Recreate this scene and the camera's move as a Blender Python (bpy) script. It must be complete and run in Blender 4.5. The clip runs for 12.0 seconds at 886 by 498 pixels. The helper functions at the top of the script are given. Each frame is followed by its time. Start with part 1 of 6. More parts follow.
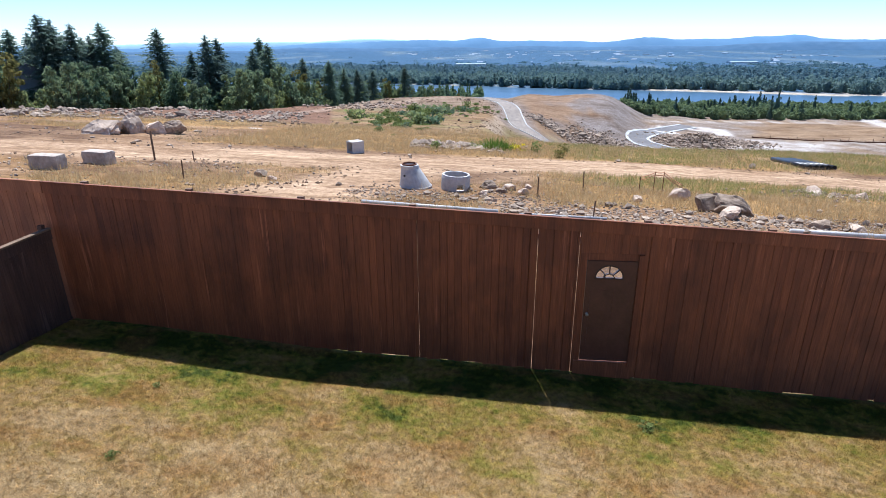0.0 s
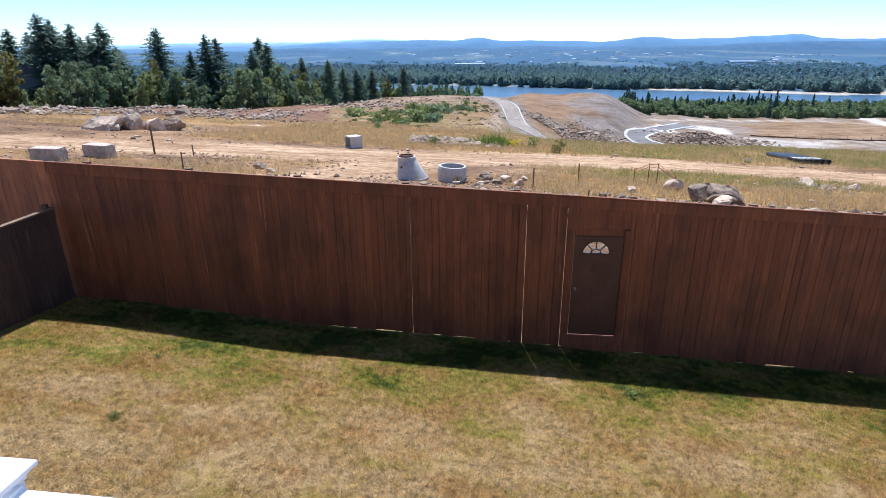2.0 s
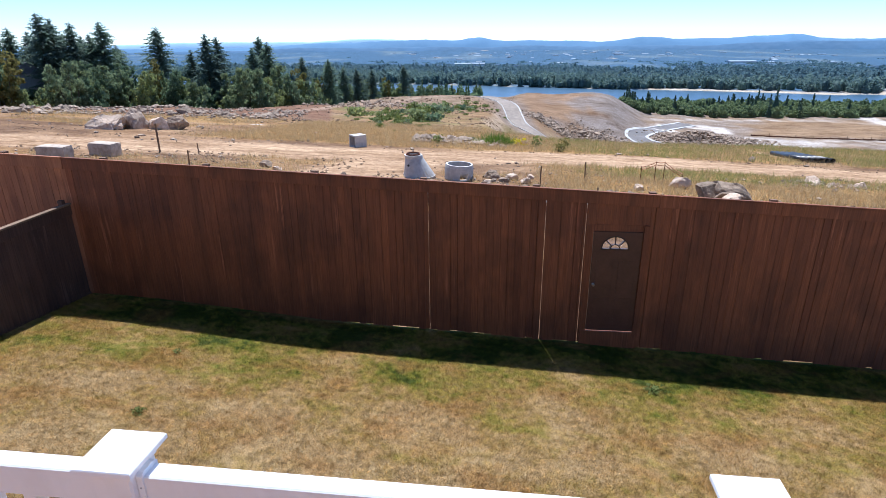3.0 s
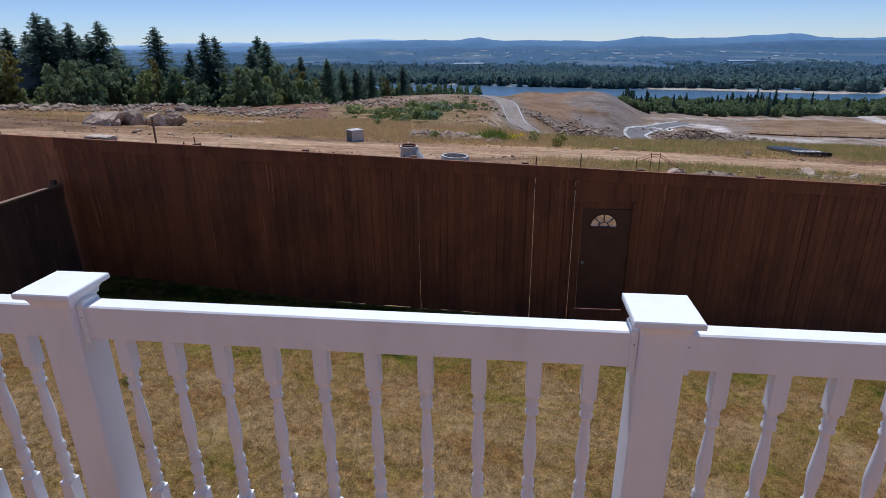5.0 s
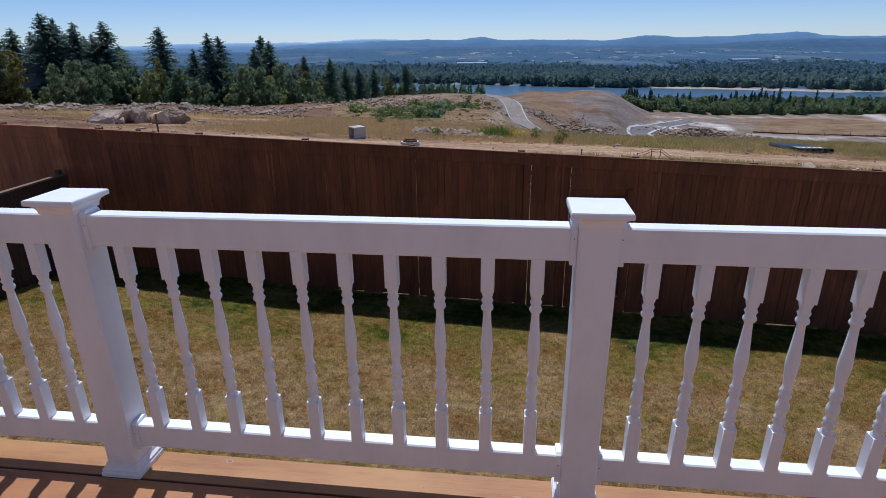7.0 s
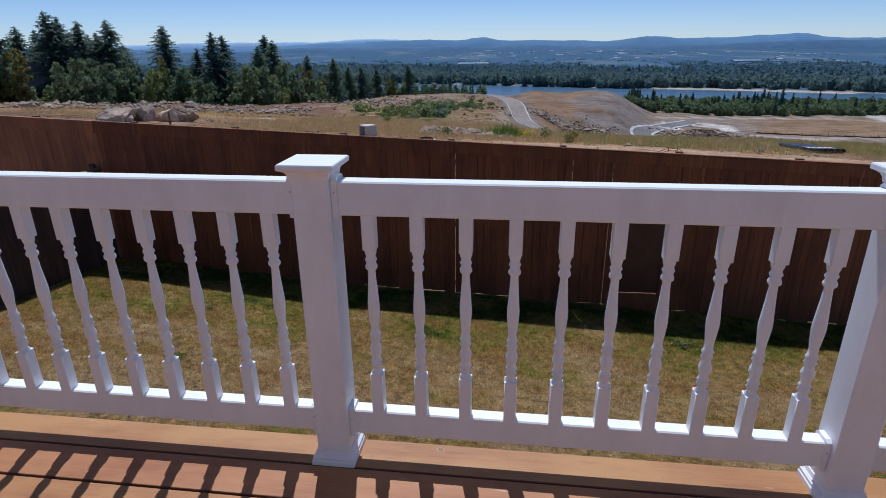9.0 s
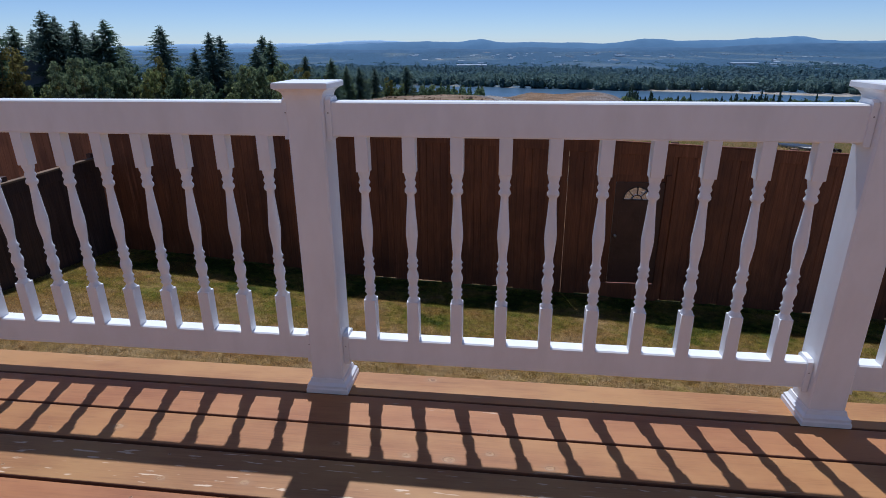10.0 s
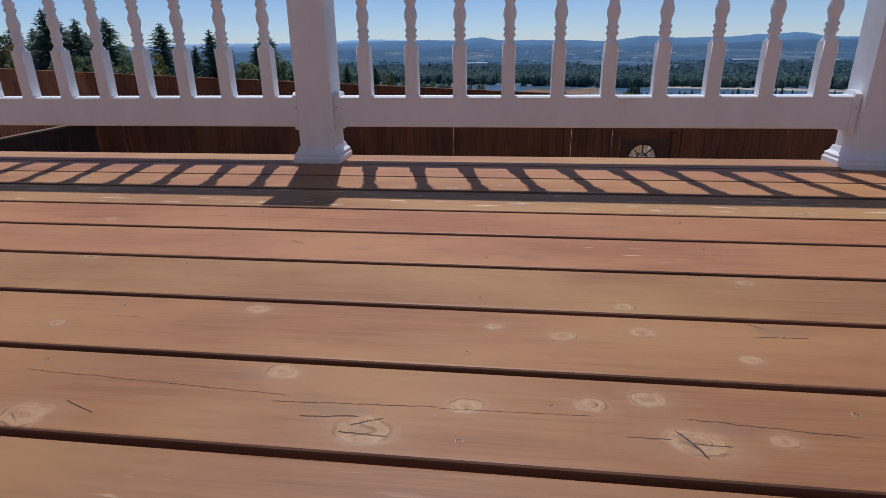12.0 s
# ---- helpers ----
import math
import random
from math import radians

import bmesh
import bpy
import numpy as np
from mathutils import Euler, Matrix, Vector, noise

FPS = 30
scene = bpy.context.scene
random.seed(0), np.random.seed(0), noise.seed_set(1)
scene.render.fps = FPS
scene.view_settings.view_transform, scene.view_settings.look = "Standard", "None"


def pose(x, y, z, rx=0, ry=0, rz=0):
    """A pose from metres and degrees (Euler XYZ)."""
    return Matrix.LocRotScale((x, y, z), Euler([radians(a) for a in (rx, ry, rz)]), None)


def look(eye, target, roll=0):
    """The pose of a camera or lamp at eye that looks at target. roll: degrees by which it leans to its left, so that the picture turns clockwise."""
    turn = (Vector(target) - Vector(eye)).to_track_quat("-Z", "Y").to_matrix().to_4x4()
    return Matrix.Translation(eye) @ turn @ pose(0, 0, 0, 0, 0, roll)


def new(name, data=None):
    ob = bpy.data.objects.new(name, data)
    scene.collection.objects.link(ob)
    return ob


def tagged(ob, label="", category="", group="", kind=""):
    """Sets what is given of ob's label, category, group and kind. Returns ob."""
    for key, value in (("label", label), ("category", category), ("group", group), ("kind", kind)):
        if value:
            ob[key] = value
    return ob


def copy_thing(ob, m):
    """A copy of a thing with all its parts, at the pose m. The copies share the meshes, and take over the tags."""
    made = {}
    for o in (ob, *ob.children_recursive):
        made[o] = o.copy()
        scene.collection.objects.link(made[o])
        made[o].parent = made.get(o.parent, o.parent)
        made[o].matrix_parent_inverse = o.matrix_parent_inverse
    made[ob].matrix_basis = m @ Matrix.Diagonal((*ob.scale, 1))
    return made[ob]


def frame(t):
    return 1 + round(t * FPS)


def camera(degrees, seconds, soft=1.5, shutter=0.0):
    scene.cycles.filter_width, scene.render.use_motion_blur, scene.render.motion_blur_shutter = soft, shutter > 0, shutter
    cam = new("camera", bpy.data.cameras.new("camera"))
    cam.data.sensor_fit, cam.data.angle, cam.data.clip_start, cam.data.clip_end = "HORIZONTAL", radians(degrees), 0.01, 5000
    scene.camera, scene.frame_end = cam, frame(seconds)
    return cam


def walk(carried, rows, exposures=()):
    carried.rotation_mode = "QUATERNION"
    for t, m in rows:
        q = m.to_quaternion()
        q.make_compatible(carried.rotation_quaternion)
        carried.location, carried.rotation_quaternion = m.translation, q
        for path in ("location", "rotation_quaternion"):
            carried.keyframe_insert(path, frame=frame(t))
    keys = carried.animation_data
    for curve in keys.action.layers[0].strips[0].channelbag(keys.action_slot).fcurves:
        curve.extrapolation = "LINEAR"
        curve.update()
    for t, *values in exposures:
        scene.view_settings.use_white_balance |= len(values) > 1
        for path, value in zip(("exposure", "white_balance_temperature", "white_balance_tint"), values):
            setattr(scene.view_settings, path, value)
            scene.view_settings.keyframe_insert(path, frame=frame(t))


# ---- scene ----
cam = camera(76.4, 12.0, soft=0.5)
EXPOSURES = ((0.0, 0.75, 5450, 12), (3.2, 0.70, 5480, 13), (4.8, -0.27, 5480, 16), (9.5, -0.36, 5370, 14), (11.4, -0.38, 5550, 15), (12.0, -0.48, 5600, 15))
PATH = [
    (0, (1.045, -0.571, 2.305), (0.841, 1.294, 1.611), -0.4),
    (0.5, (1.058, -0.664, 2.157), (0.854, 1.201, 1.463), -0.5),
    (1, (1.123, -0.699, 2.085), (0.919, 1.166, 1.391), -0.5),
    (1.5, (1.187, -0.906, 2.051), (0.984, 0.959, 1.357), -0.5),
    (2, (1.234, -1.01, 2.002), (1.031, 0.855, 1.308), -0.5),
    (2.5, (1.039, -1.068, 2.003), (0.837, 0.796, 1.308), -0.5),
    (3, (0.88, -1.054, 1.924), (0.679, 0.81, 1.23), -0.5),
    (3.2, (0.86, -1.044, 1.851), (0.66, 0.821, 1.158), -0.4),
    (4.8, (1.032, -1.173, 1.57), (0.833, 0.692, 0.876), -0.6),
    (5, (1.083, -1.236, 1.552), (0.883, 0.629, 0.858), -0.6),
    (5.5, (1.164, -1.257, 1.44), (0.961, 0.608, 0.746), -0.7),
    (6, (1.207, -1.255, 1.409), (1.001, 0.61, 0.715), -0.7),
    (6.5, (1.251, -1.385, 1.372), (1.042, 0.479, 0.677), -0.7),
    (7, (1.215, -1.459, 1.375), (1.003, 0.405, 0.68), -0.8),
    (7.5, (0.916, -1.51, 1.364), (0.702, 0.352, 0.667), -0.8),
    (7.7, (0.815, -1.487, 1.348), (0.606, 0.376, 0.65), -0.8),
    (9.3, (0.455, -1.461, 1.249), (0.241, 0.402, 0.556), -0.6),
    (9.5, (0.457, -1.548, 1.229), (0.246, 0.317, 0.536), -0.6),
    (10, (0.496, -1.572, 1.068), (0.29, 0.294, 0.379), -0.4),
    (10.5, (0.527, -1.487, 0.838), (0.32, 0.378, 0.146), -0.5),
    (11, (0.498, -1.471, 0.652), (0.288, 0.394, -0.04), -0.7),
    (11.5, (0.507, -1.559, 0.476), (0.296, 0.305, -0.216), -0.7),
    (12, (0.498, -1.652, 0.332), (0.286, 0.212, -0.361), -0.8),
]
walk(cam, [(t, look(eye, target, roll)) for t, eye, target, roll in PATH], EXPOSURES)

# ---------------------------------------------------------------- light
SUN = Vector((-0.095, 0.43, 0.95)).normalized()
ELEV = math.asin(SUN.z)
AZIM = math.atan2(SUN.x, SUN.y)

world = bpy.data.worlds.new("sky")
scene.world = world
world.use_nodes = True
wn = world.node_tree
wn.nodes.clear()
sky = wn.nodes.new("ShaderNodeTexSky")
sky.sky_type, sky.sun_disc = "NISHITA", False
sky.sun_elevation, sky.sun_rotation = ELEV, AZIM
sky.altitude, sky.air_density, sky.dust_density, sky.ozone_density = 900, 0.7, 0.15, 3.0
wbg = wn.nodes.new("ShaderNodeBackground")
wbg.inputs["Strength"].default_value = 0.105
wout = wn.nodes.new("ShaderNodeOutputWorld")
wn.links.new(sky.outputs[0], wbg.inputs[0])
wn.links.new(wbg.outputs[0], wout.inputs[0])

sun_data = bpy.data.lights.new("sun", "SUN")
sun_data.energy, sun_data.angle, sun_data.color = 4.6, radians(0.55), (1.0, 0.95, 0.87)
sun_lamp = new("sun", sun_data)
sun_lamp.matrix_world = look(SUN * 50, (0, 0, 0))


# ---------------------------------------------------------------- materials
def node_material(name):
    m = bpy.data.materials.new(name)
    m.use_nodes = True
    return m, m.node_tree, m.node_tree.nodes["Principled BSDF"]


def put_node(tree, kind, **values):
    n = tree.nodes.new(kind)
    for key, value in values.items():
        n.inputs[key].default_value = value
    return n


def noise_at(tree, scale, stretch=(1, 1, 1), detail=5, rough=0.6, source="Position"):
    geo = tree.nodes.new("ShaderNodeNewGeometry") if source == "Position" else tree.nodes.new("ShaderNodeTexCoord")
    mapping = tree.nodes.new("ShaderNodeMapping")
    mapping.inputs["Scale"].default_value = stretch
    tree.links.new(geo.outputs[source], mapping.inputs["Vector"])
    n = put_node(tree, "ShaderNodeTexNoise", Scale=scale, Detail=detail, Roughness=rough)
    tree.links.new(mapping.outputs[0], n.inputs["Vector"])
    return n


def ramp(tree, source, stops):
    r = tree.nodes.new("ShaderNodeValToRGB")
    while len(r.color_ramp.elements) < len(stops):
        r.color_ramp.elements.new(0.5)
    for e, (at, c) in zip(r.color_ramp.elements, stops):
        e.position, e.color = at, (*c, 1) if len(c) == 3 else c
    tree.links.new(source, r.inputs[0])
    return r.outputs[0]


def blend(tree, kind, factor, a, b):
    m = tree.nodes.new("ShaderNodeMix")
    m.data_type, m.blend_type = "RGBA", kind
    for socket, value in ((m.inputs[0], factor), (m.inputs[6], a), (m.inputs[7], b)):
        if hasattr(value, "is_output"):
            tree.links.new(value, socket)
        elif isinstance(value, (int, float)):
            socket.default_value = value
        else:
            socket.default_value = (*value, 1)
    return m.outputs[2]


def relief(tree, bsdf, source, strength, distance=0.01):
    b = put_node(tree, "ShaderNodeBump", Strength=strength, Distance=distance)
    tree.links.new(source, b.inputs["Height"])
    tree.links.new(b.outputs[0], bsdf.inputs["Normal"])


def grey(v):
    return (v, v, v)


def surface(name, dark, light, scale, rough=0.8, bump_size=0.3, stretch=(1, 1, 1), broad=0.35, vary="", depth=0.01, metal=0.0):
    """Two scales of variation between two colours; vary: object or island tone shifts."""
    m, tree, bsdf = node_material(name)
    fine = noise_at(tree, scale, stretch)
    wide = noise_at(tree, scale * 0.13, stretch, 3)
    colour = ramp(tree, fine.outputs[0], ((0.3, dark), (0.7, light)))
    tone = ramp(tree, wide.outputs[0], ((0.3, grey(1 - broad)), (0.7, grey(1.0))))
    colour = blend(tree, "MULTIPLY", 1.0, colour, tone)
    if vary:
        src = tree.nodes.new("ShaderNodeObjectInfo") if vary == "object" else tree.nodes.new("ShaderNodeNewGeometry")
        out = src.outputs["Random"] if vary == "object" else src.outputs["Random Per Island"]
        colour = blend(tree, "MULTIPLY", 1.0, colour, ramp(tree, out, ((0.0, grey(0.68)), (1.0, grey(1.0)))))
    tree.links.new(colour, bsdf.inputs["Base Color"])
    bsdf.inputs["Roughness"].default_value, bsdf.inputs["Metallic"].default_value = rough, metal
    if bump_size:
        relief(tree, bsdf, fine.outputs[0], bump_size, depth)
    return m


def foliage(name, dark, light, through_part=0.35, scale=0.6, tones=None):
    """Leaves: diffuse with light passing through, toned leaf by leaf and in broad patches."""
    m, tree, bsdf = node_material(name)
    geo = tree.nodes.new("ShaderNodeNewGeometry")
    wide = noise_at(tree, scale, (1, 1, 1), 3)
    mixed = tree.nodes.new("ShaderNodeMath")
    mixed.operation = "MULTIPLY_ADD"
    mixed.inputs[1].default_value = 0.6
    tree.links.new(geo.outputs["Random Per Island"], mixed.inputs[0])
    half = tree.nodes.new("ShaderNodeMath")
    half.operation = "MULTIPLY"
    half.inputs[1].default_value = 0.5
    tree.links.new(wide.outputs[0], half.inputs[0])
    tree.links.new(half.outputs[0], mixed.inputs[2])
    colour = ramp(tree, mixed.outputs[0], ((0.1, dark), (0.8, light)))
    if tones:
        info = tree.nodes.new("ShaderNodeObjectInfo")
        colour = blend(tree, "MULTIPLY", 1.0, colour, ramp(tree, info.outputs["Random"], ((0.0, tones[0]), (0.5, grey(1.0)), (1.0, tones[1]))))
    tree.links.new(colour, bsdf.inputs["Base Color"])
    bsdf.inputs["Roughness"].default_value = 0.7
    bsdf.inputs["Specular IOR Level"].default_value = 0.2
    soft = tree.nodes.new("ShaderNodeBsdfTranslucent")
    tree.links.new(colour, soft.inputs[0])
    mix = tree.nodes.new("ShaderNodeMixShader")
    mix.inputs[0].default_value = through_part
    tree.links.new(bsdf.outputs[0], mix.inputs[1])
    tree.links.new(soft.outputs[0], mix.inputs[2])
    tree.links.new(mix.outputs[0], tree.nodes["Material Output"].inputs[0])
    return m


# the deck and its railing stand a little askew to the fence, turned about the post beside the camera
POST_X = -0.05
ASKEW = pose(POST_X, 0, 0, 0, 0, -0.8) @ pose(-POST_X, 0, 0)

# places on the deck, along and across the boards; knots: their size
KNOTS = ((0.391, -1.231, 1.25), (0.280, -1.146, 0.80), (0.483, -1.185, 0.75), (0.605, -1.170, 0.65), (0.659, -1.157, 0.75), (0.688, -1.218, 1.15), (0.765, -1.208, 0.50), (0.786, -1.072, 0.55), (0.587, -1.037, 0.60), (0.504, -1.021, 0.50),
         (0.682, -1.020, 0.65), (0.189, -1.003, 0.75), (0.672, -0.950, 0.55), (-0.179, -0.842, 0.60), (0.057, -1.245, 1.10), (0.858, -0.855, 0.50), (-0.052, -1.066, 0.45), (0.377, -0.329, 0.70), (0.259, -0.325, 0.55), (0.489, -0.294, 0.50),
         (0.648, -0.332, 0.55), (0.530, -0.460, 0.85), (0.832, -0.495, 0.90), (1.101, -0.492, 1.00), (-0.367, -0.484, 0.50), (-0.141, -0.475, 0.55), (-0.290, -0.634, 0.50), (0.279, 0.048, 0.60), (-0.62, -0.30, 0.60), (0.05, -0.30, 0.50))
# drying cracks: start, end, width in millimetres
CRACKS = ((0.00, -1.170, 0.30, -1.187, 0.5), (0.295, -1.198, 0.453, -1.191, 0.6), (0.33, -1.218, 0.380, -1.2135, 1.0), (0.087, -1.219, 0.123, -1.234, 0.8), (0.693, -1.186, 0.83, -1.196, 0.6), (0.630, -1.217, 0.665, -1.216, 0.7), (0.806, -0.979, 0.826, -0.996, 0.9), (0.812, -1.018, 0.868, -1.016, 0.7),
          (0.46, -1.193, 0.60, -1.190, 0.4), (0.135, -0.735, 0.155, -0.745, 1.2), (-0.10, -0.595, 0.35, -0.600, 0.4), (0.38, -1.226, 0.405, -1.214, 0.8), (0.372, -1.237, 0.412, -1.238, 0.9), (0.676, -1.207, 0.684, -1.219, 1.3), (0.684, -1.219, 0.690, -1.235, 1.2), (0.684, -1.219, 0.715, -1.221, 0.7), (0.012, -1.041, 0.042, -1.040, 0.6))
SMUDGES = ((0.36, -1.203, 0.05), (0.727, -1.195, 0.045), (0.245, -1.155, 0.04), (0.27, -0.760, 0.035), (0.85, -1.00, 0.06), (0.41, -0.756, 0.03), (0.55, -0.78, 0.045), (0.33, -1.19, 0.04), (0.70, -0.61, 0.05))
SCREWS = ((0.476, -1.088), (0.481, -1.238), (0.841, -1.018), (0.845, -1.163), (0.482, -0.943), (0.565, -1.180), (0.482, -0.788), (0.844, -0.870), (0.005, -1.150), (0.002, -1.010), (0.004, -0.856), (0.010, -0.711), (0.840, -0.720), (0.476, -0.643), (0.841, -0.570), (0.005, -0.569), (0.478, -0.197), (0.800, -0.017), (0.976, -0.004), (0.06, -0.01))


def make_deck_wood():
    """Red-brown stained softwood: long grain, pale knots with dark cracks, worn patches, tone board by board."""
    m, tree, bsdf = node_material("stained_deck_wood")
    info = tree.nodes.new("ShaderNodeObjectInfo")
    geo = tree.nodes.new("ShaderNodeNewGeometry")
    grain = noise_at(tree, 26, (0.10, 1.6, 1), 7, 0.65)
    fibre = noise_at(tree, 140, (0.03, 1.5, 1), 3)
    worn = noise_at(tree, 3.2, (0.6, 1.6, 1), 5)
    base = ramp(tree, grain.outputs[0], ((0.2, (0.325, 0.140, 0.051)), (0.5, (0.385, 0.172, 0.067)), (0.8, (0.44, 0.208, 0.086))))
    base = blend(tree, "MULTIPLY", 0.5, base, ramp(tree, fibre.outputs[0], ((0.35, grey(0.6)), (0.65, grey(1.0)))))
    base = blend(tree, "MIX", ramp(tree, worn.outputs[0], ((0.40, grey(0.0)), (0.60, grey(1.0)))), base, (0.44, 0.225, 0.088))
    base = blend(tree, "MULTIPLY", 1.0, base, info.outputs["Color"])
    pits = noise_at(tree, 60, (0.12, 1.8, 1), 2, 0.5)
    base = blend(tree, "MULTIPLY", 0.22, base, ramp(tree, pits.outputs[0], ((0.30, grey(0.45)), (0.40, grey(1.0)))))
    # knots: a pale ringed eye, bark round part of it, and a grey stain that trails off along the board
    def math_node(kind, *values):
        n = tree.nodes.new("ShaderNodeMath")
        n.operation = kind
        for socket, value in zip(n.inputs, values):
            if hasattr(value, "is_output"):
                tree.links.new(value, socket)
            else:
                socket.default_value = value
        return n.outputs[0]

    def least(values, kind="MINIMUM"):
        out = values[0]
        for v in values[1:]:
            out = math_node(kind, out, v)
        return out

    place = tree.nodes.new("ShaderNodeMapping")
    place.vector_type = "POINT"
    back = ASKEW.inverted()
    place.inputs["Location"].default_value = back.translation
    place.inputs["Rotation"].default_value = back.to_euler()
    tree.links.new(geo.outputs["Position"], place.inputs["Vector"])
    flat = tree.nodes.new("ShaderNodeSeparateXYZ")
    tree.links.new(place.outputs[0], flat.inputs[0])
    wob = noise_at(tree, 34, (0.8, 1, 1), 2, 0.5)
    wob2 = noise_at(tree, 55, (1, 1, 1), 2)
    near = []
    for kx, ky, size in KNOTS:
        off = tree.nodes.new("ShaderNodeVectorMath")
        off.operation = "SUBTRACT"
        off.inputs[1].default_value = (kx, ky, 0)
        tree.links.new(place.outputs[0], off.inputs[0])
        oval = tree.nodes.new("ShaderNodeVectorMath")
        oval.operation = "MULTIPLY"
        oval.inputs[1].default_value = (1 / (0.022 * size), 1 / (0.0145 * size), 0)
        tree.links.new(off.outputs[0], oval.inputs[0])
        far = tree.nodes.new("ShaderNodeVectorMath")
        far.operation = "LENGTH"
        tree.links.new(oval.outputs[0], far.inputs[0])
        near.append(far.outputs["Value"])
    dist = math_node("MULTIPLY_ADD", math_node("SUBTRACT", wob.outputs[0], 0.5), 1.25, least(near))
    scaled = math_node("MULTIPLY", dist, 0.25)
    halo = ramp(tree, scaled, ((0.22, grey(0.55)), (0.7, grey(0.0))))
    eye = blend(tree, "MULTIPLY", 1.0, ramp(tree, scaled, ((0.03, grey(0.15)), (0.15, grey(0.55)), (0.23, grey(0.4)), (0.34, grey(0.0)))), ramp(tree, wob2.outputs[0], ((0.35, grey(0.35)), (0.6, grey(1.0)))))
    rings = ramp(tree, math_node("SINE", math_node("MULTIPLY", dist, 16.0)), ((0.2, grey(0.86)), (0.8, grey(1.06))))
    rim = ramp(tree, scaled, ((0.222, grey(0.0)), (0.246, grey(1.0)), (0.262, grey(1.0)), (0.282, grey(0.0))))
    side = noise_at(tree, 21, (1, 1, 1), 2)
    rim = blend(tree, "MULTIPLY", 1.0, rim, ramp(tree, side.outputs[0], ((0.50, grey(0.0)), (0.56, grey(1.0)))))
    base = blend(tree, "MIX", halo, base, (0.33, 0.175, 0.080))
    base = blend(tree, "MIX", eye, base, blend(tree, "MULTIPLY", 1.0, (0.56, 0.36, 0.18), rings))
    base = blend(tree, "MIX", blend(tree, "MULTIPLY", 1.0, rim, grey(0.5)), base, (0.10, 0.043, 0.018))
    # grey weathered smudges drawn out along the boards
    smudge = []
    for kx, ky, size in SMUDGES:
        dx = math_node("MULTIPLY", math_node("SUBTRACT", flat.outputs[0], kx), 1 / size)
        dy = math_node("MULTIPLY", math_node("SUBTRACT", flat.outputs[1], ky), 2.4 / size)
        smudge.append(math_node("ADD", math_node("MULTIPLY", dx, dx), math_node("MULTIPLY", dy, dy)))
    smudged = math_node("MULTIPLY_ADD", wob.outputs[0], 0.9, least(smudge))
    base = blend(tree, "MIX", ramp(tree, smudged, ((0.35, grey(0.42)), (1.0, grey(0.0)))), base, (0.18, 0.105, 0.068))
    # drying cracks, each along its own line
    lines = []
    for ax, ay, bx, by, wide in CRACKS:
        long = math.hypot(bx - ax, by - ay)
        ux, uy = (bx - ax) / long, (by - ay) / long
        u = math_node("ADD", math_node("MULTIPLY", flat.outputs[0], ux), math_node("MULTIPLY_ADD", flat.outputs[1], uy, -ax * ux - ay * uy))
        v = math_node("ADD", math_node("MULTIPLY", flat.outputs[0], -uy), math_node("MULTIPLY_ADD", flat.outputs[1], ux, ax * uy - ay * ux))
        v = math_node("MULTIPLY_ADD", math_node("SUBTRACT", wob2.outputs[0], 0.5), 0.006 if long > 0.1 else 0.005, v)
        beyond = math_node("SUBTRACT", math_node("ABSOLUTE", math_node("SUBTRACT", u, long / 2)), long / 2)
        beyond = math_node("MULTIPLY", math_node("MAXIMUM", beyond, 0.0), 0.1 if long > 0.1 else 0.2)
        lines.append(math_node("MULTIPLY", math_node("ADD", math_node("ABSOLUTE", v), beyond), 1.0 / (0.0007 * wide)))
    crack = ramp(tree, math_node("MULTIPLY", least(lines), 0.5), ((0.35, grey(1.0)), (0.75, grey(0.0))))
    split = noise_at(tree, 30, (0.7, 1, 1), 1, 0.3)
    inner = blend(tree, "MULTIPLY", 1.0, ramp(tree, split.outputs[0], ((0.475, grey(0.0)), (0.5, grey(1.0)), (0.525, grey(0.0)))), ramp(tree, scaled, ((0.10, grey(0.5)), (0.2, grey(0.0)))))
    crack = blend(tree, "ADD", 1.0, crack, inner)
    base = blend(tree, "MIX", crack, base, (0.045, 0.018, 0.008))
    scuff = noise_at(tree, 40, (0.22, 2.2, 1), 3, 0.5)
    chips = noise_at(tree, 1.6, (0.35, 3.2, 1), 2)
    pale = blend(tree, "MULTIPLY", 1.0, ramp(tree, scuff.outputs[0], ((0.66, grey(0.0)), (0.70, grey(0.75)))), ramp(tree, chips.outputs[0], ((0.55, grey(0.0)), (0.68, grey(1.0)))))
    base = blend(tree, "MIX", pale, base, (0.66, 0.50, 0.34))
    # small pale flecks scattered along one board only
    sep = tree.nodes.new("ShaderNodeSeparateXYZ")
    tree.links.new(geo.outputs["Position"], sep.inputs[0])
    shift = tree.nodes.new("ShaderNodeMath")
    shift.inputs[1].default_value = 1.0
    tree.links.new(sep.outputs[1], shift.inputs[0])
    fleck_band = ramp(tree, shift.outputs[0], ((0.49, grey(0.0)), (0.50, grey(1.0)), (0.635, grey(1.0)), (0.645, grey(0.0))))
    fleck = noise_at(tree, 34, (0.3, 2.4, 1), 2, 0.5)
    fleck_band = blend(tree, "MULTIPLY", 1.0, fleck_band, ramp(tree, fleck.outputs[0], ((0.63, grey(0.0)), (0.67, grey(0.85)))))
    base = blend(tree, "MIX", fleck_band, base, (0.72, 0.56, 0.38))
    tree.links.new(base, bsdf.inputs["Base Color"])
    bsdf.inputs["Roughness"].default_value = 0.55
    bsdf.inputs["Specular IOR Level"].default_value = 0.4
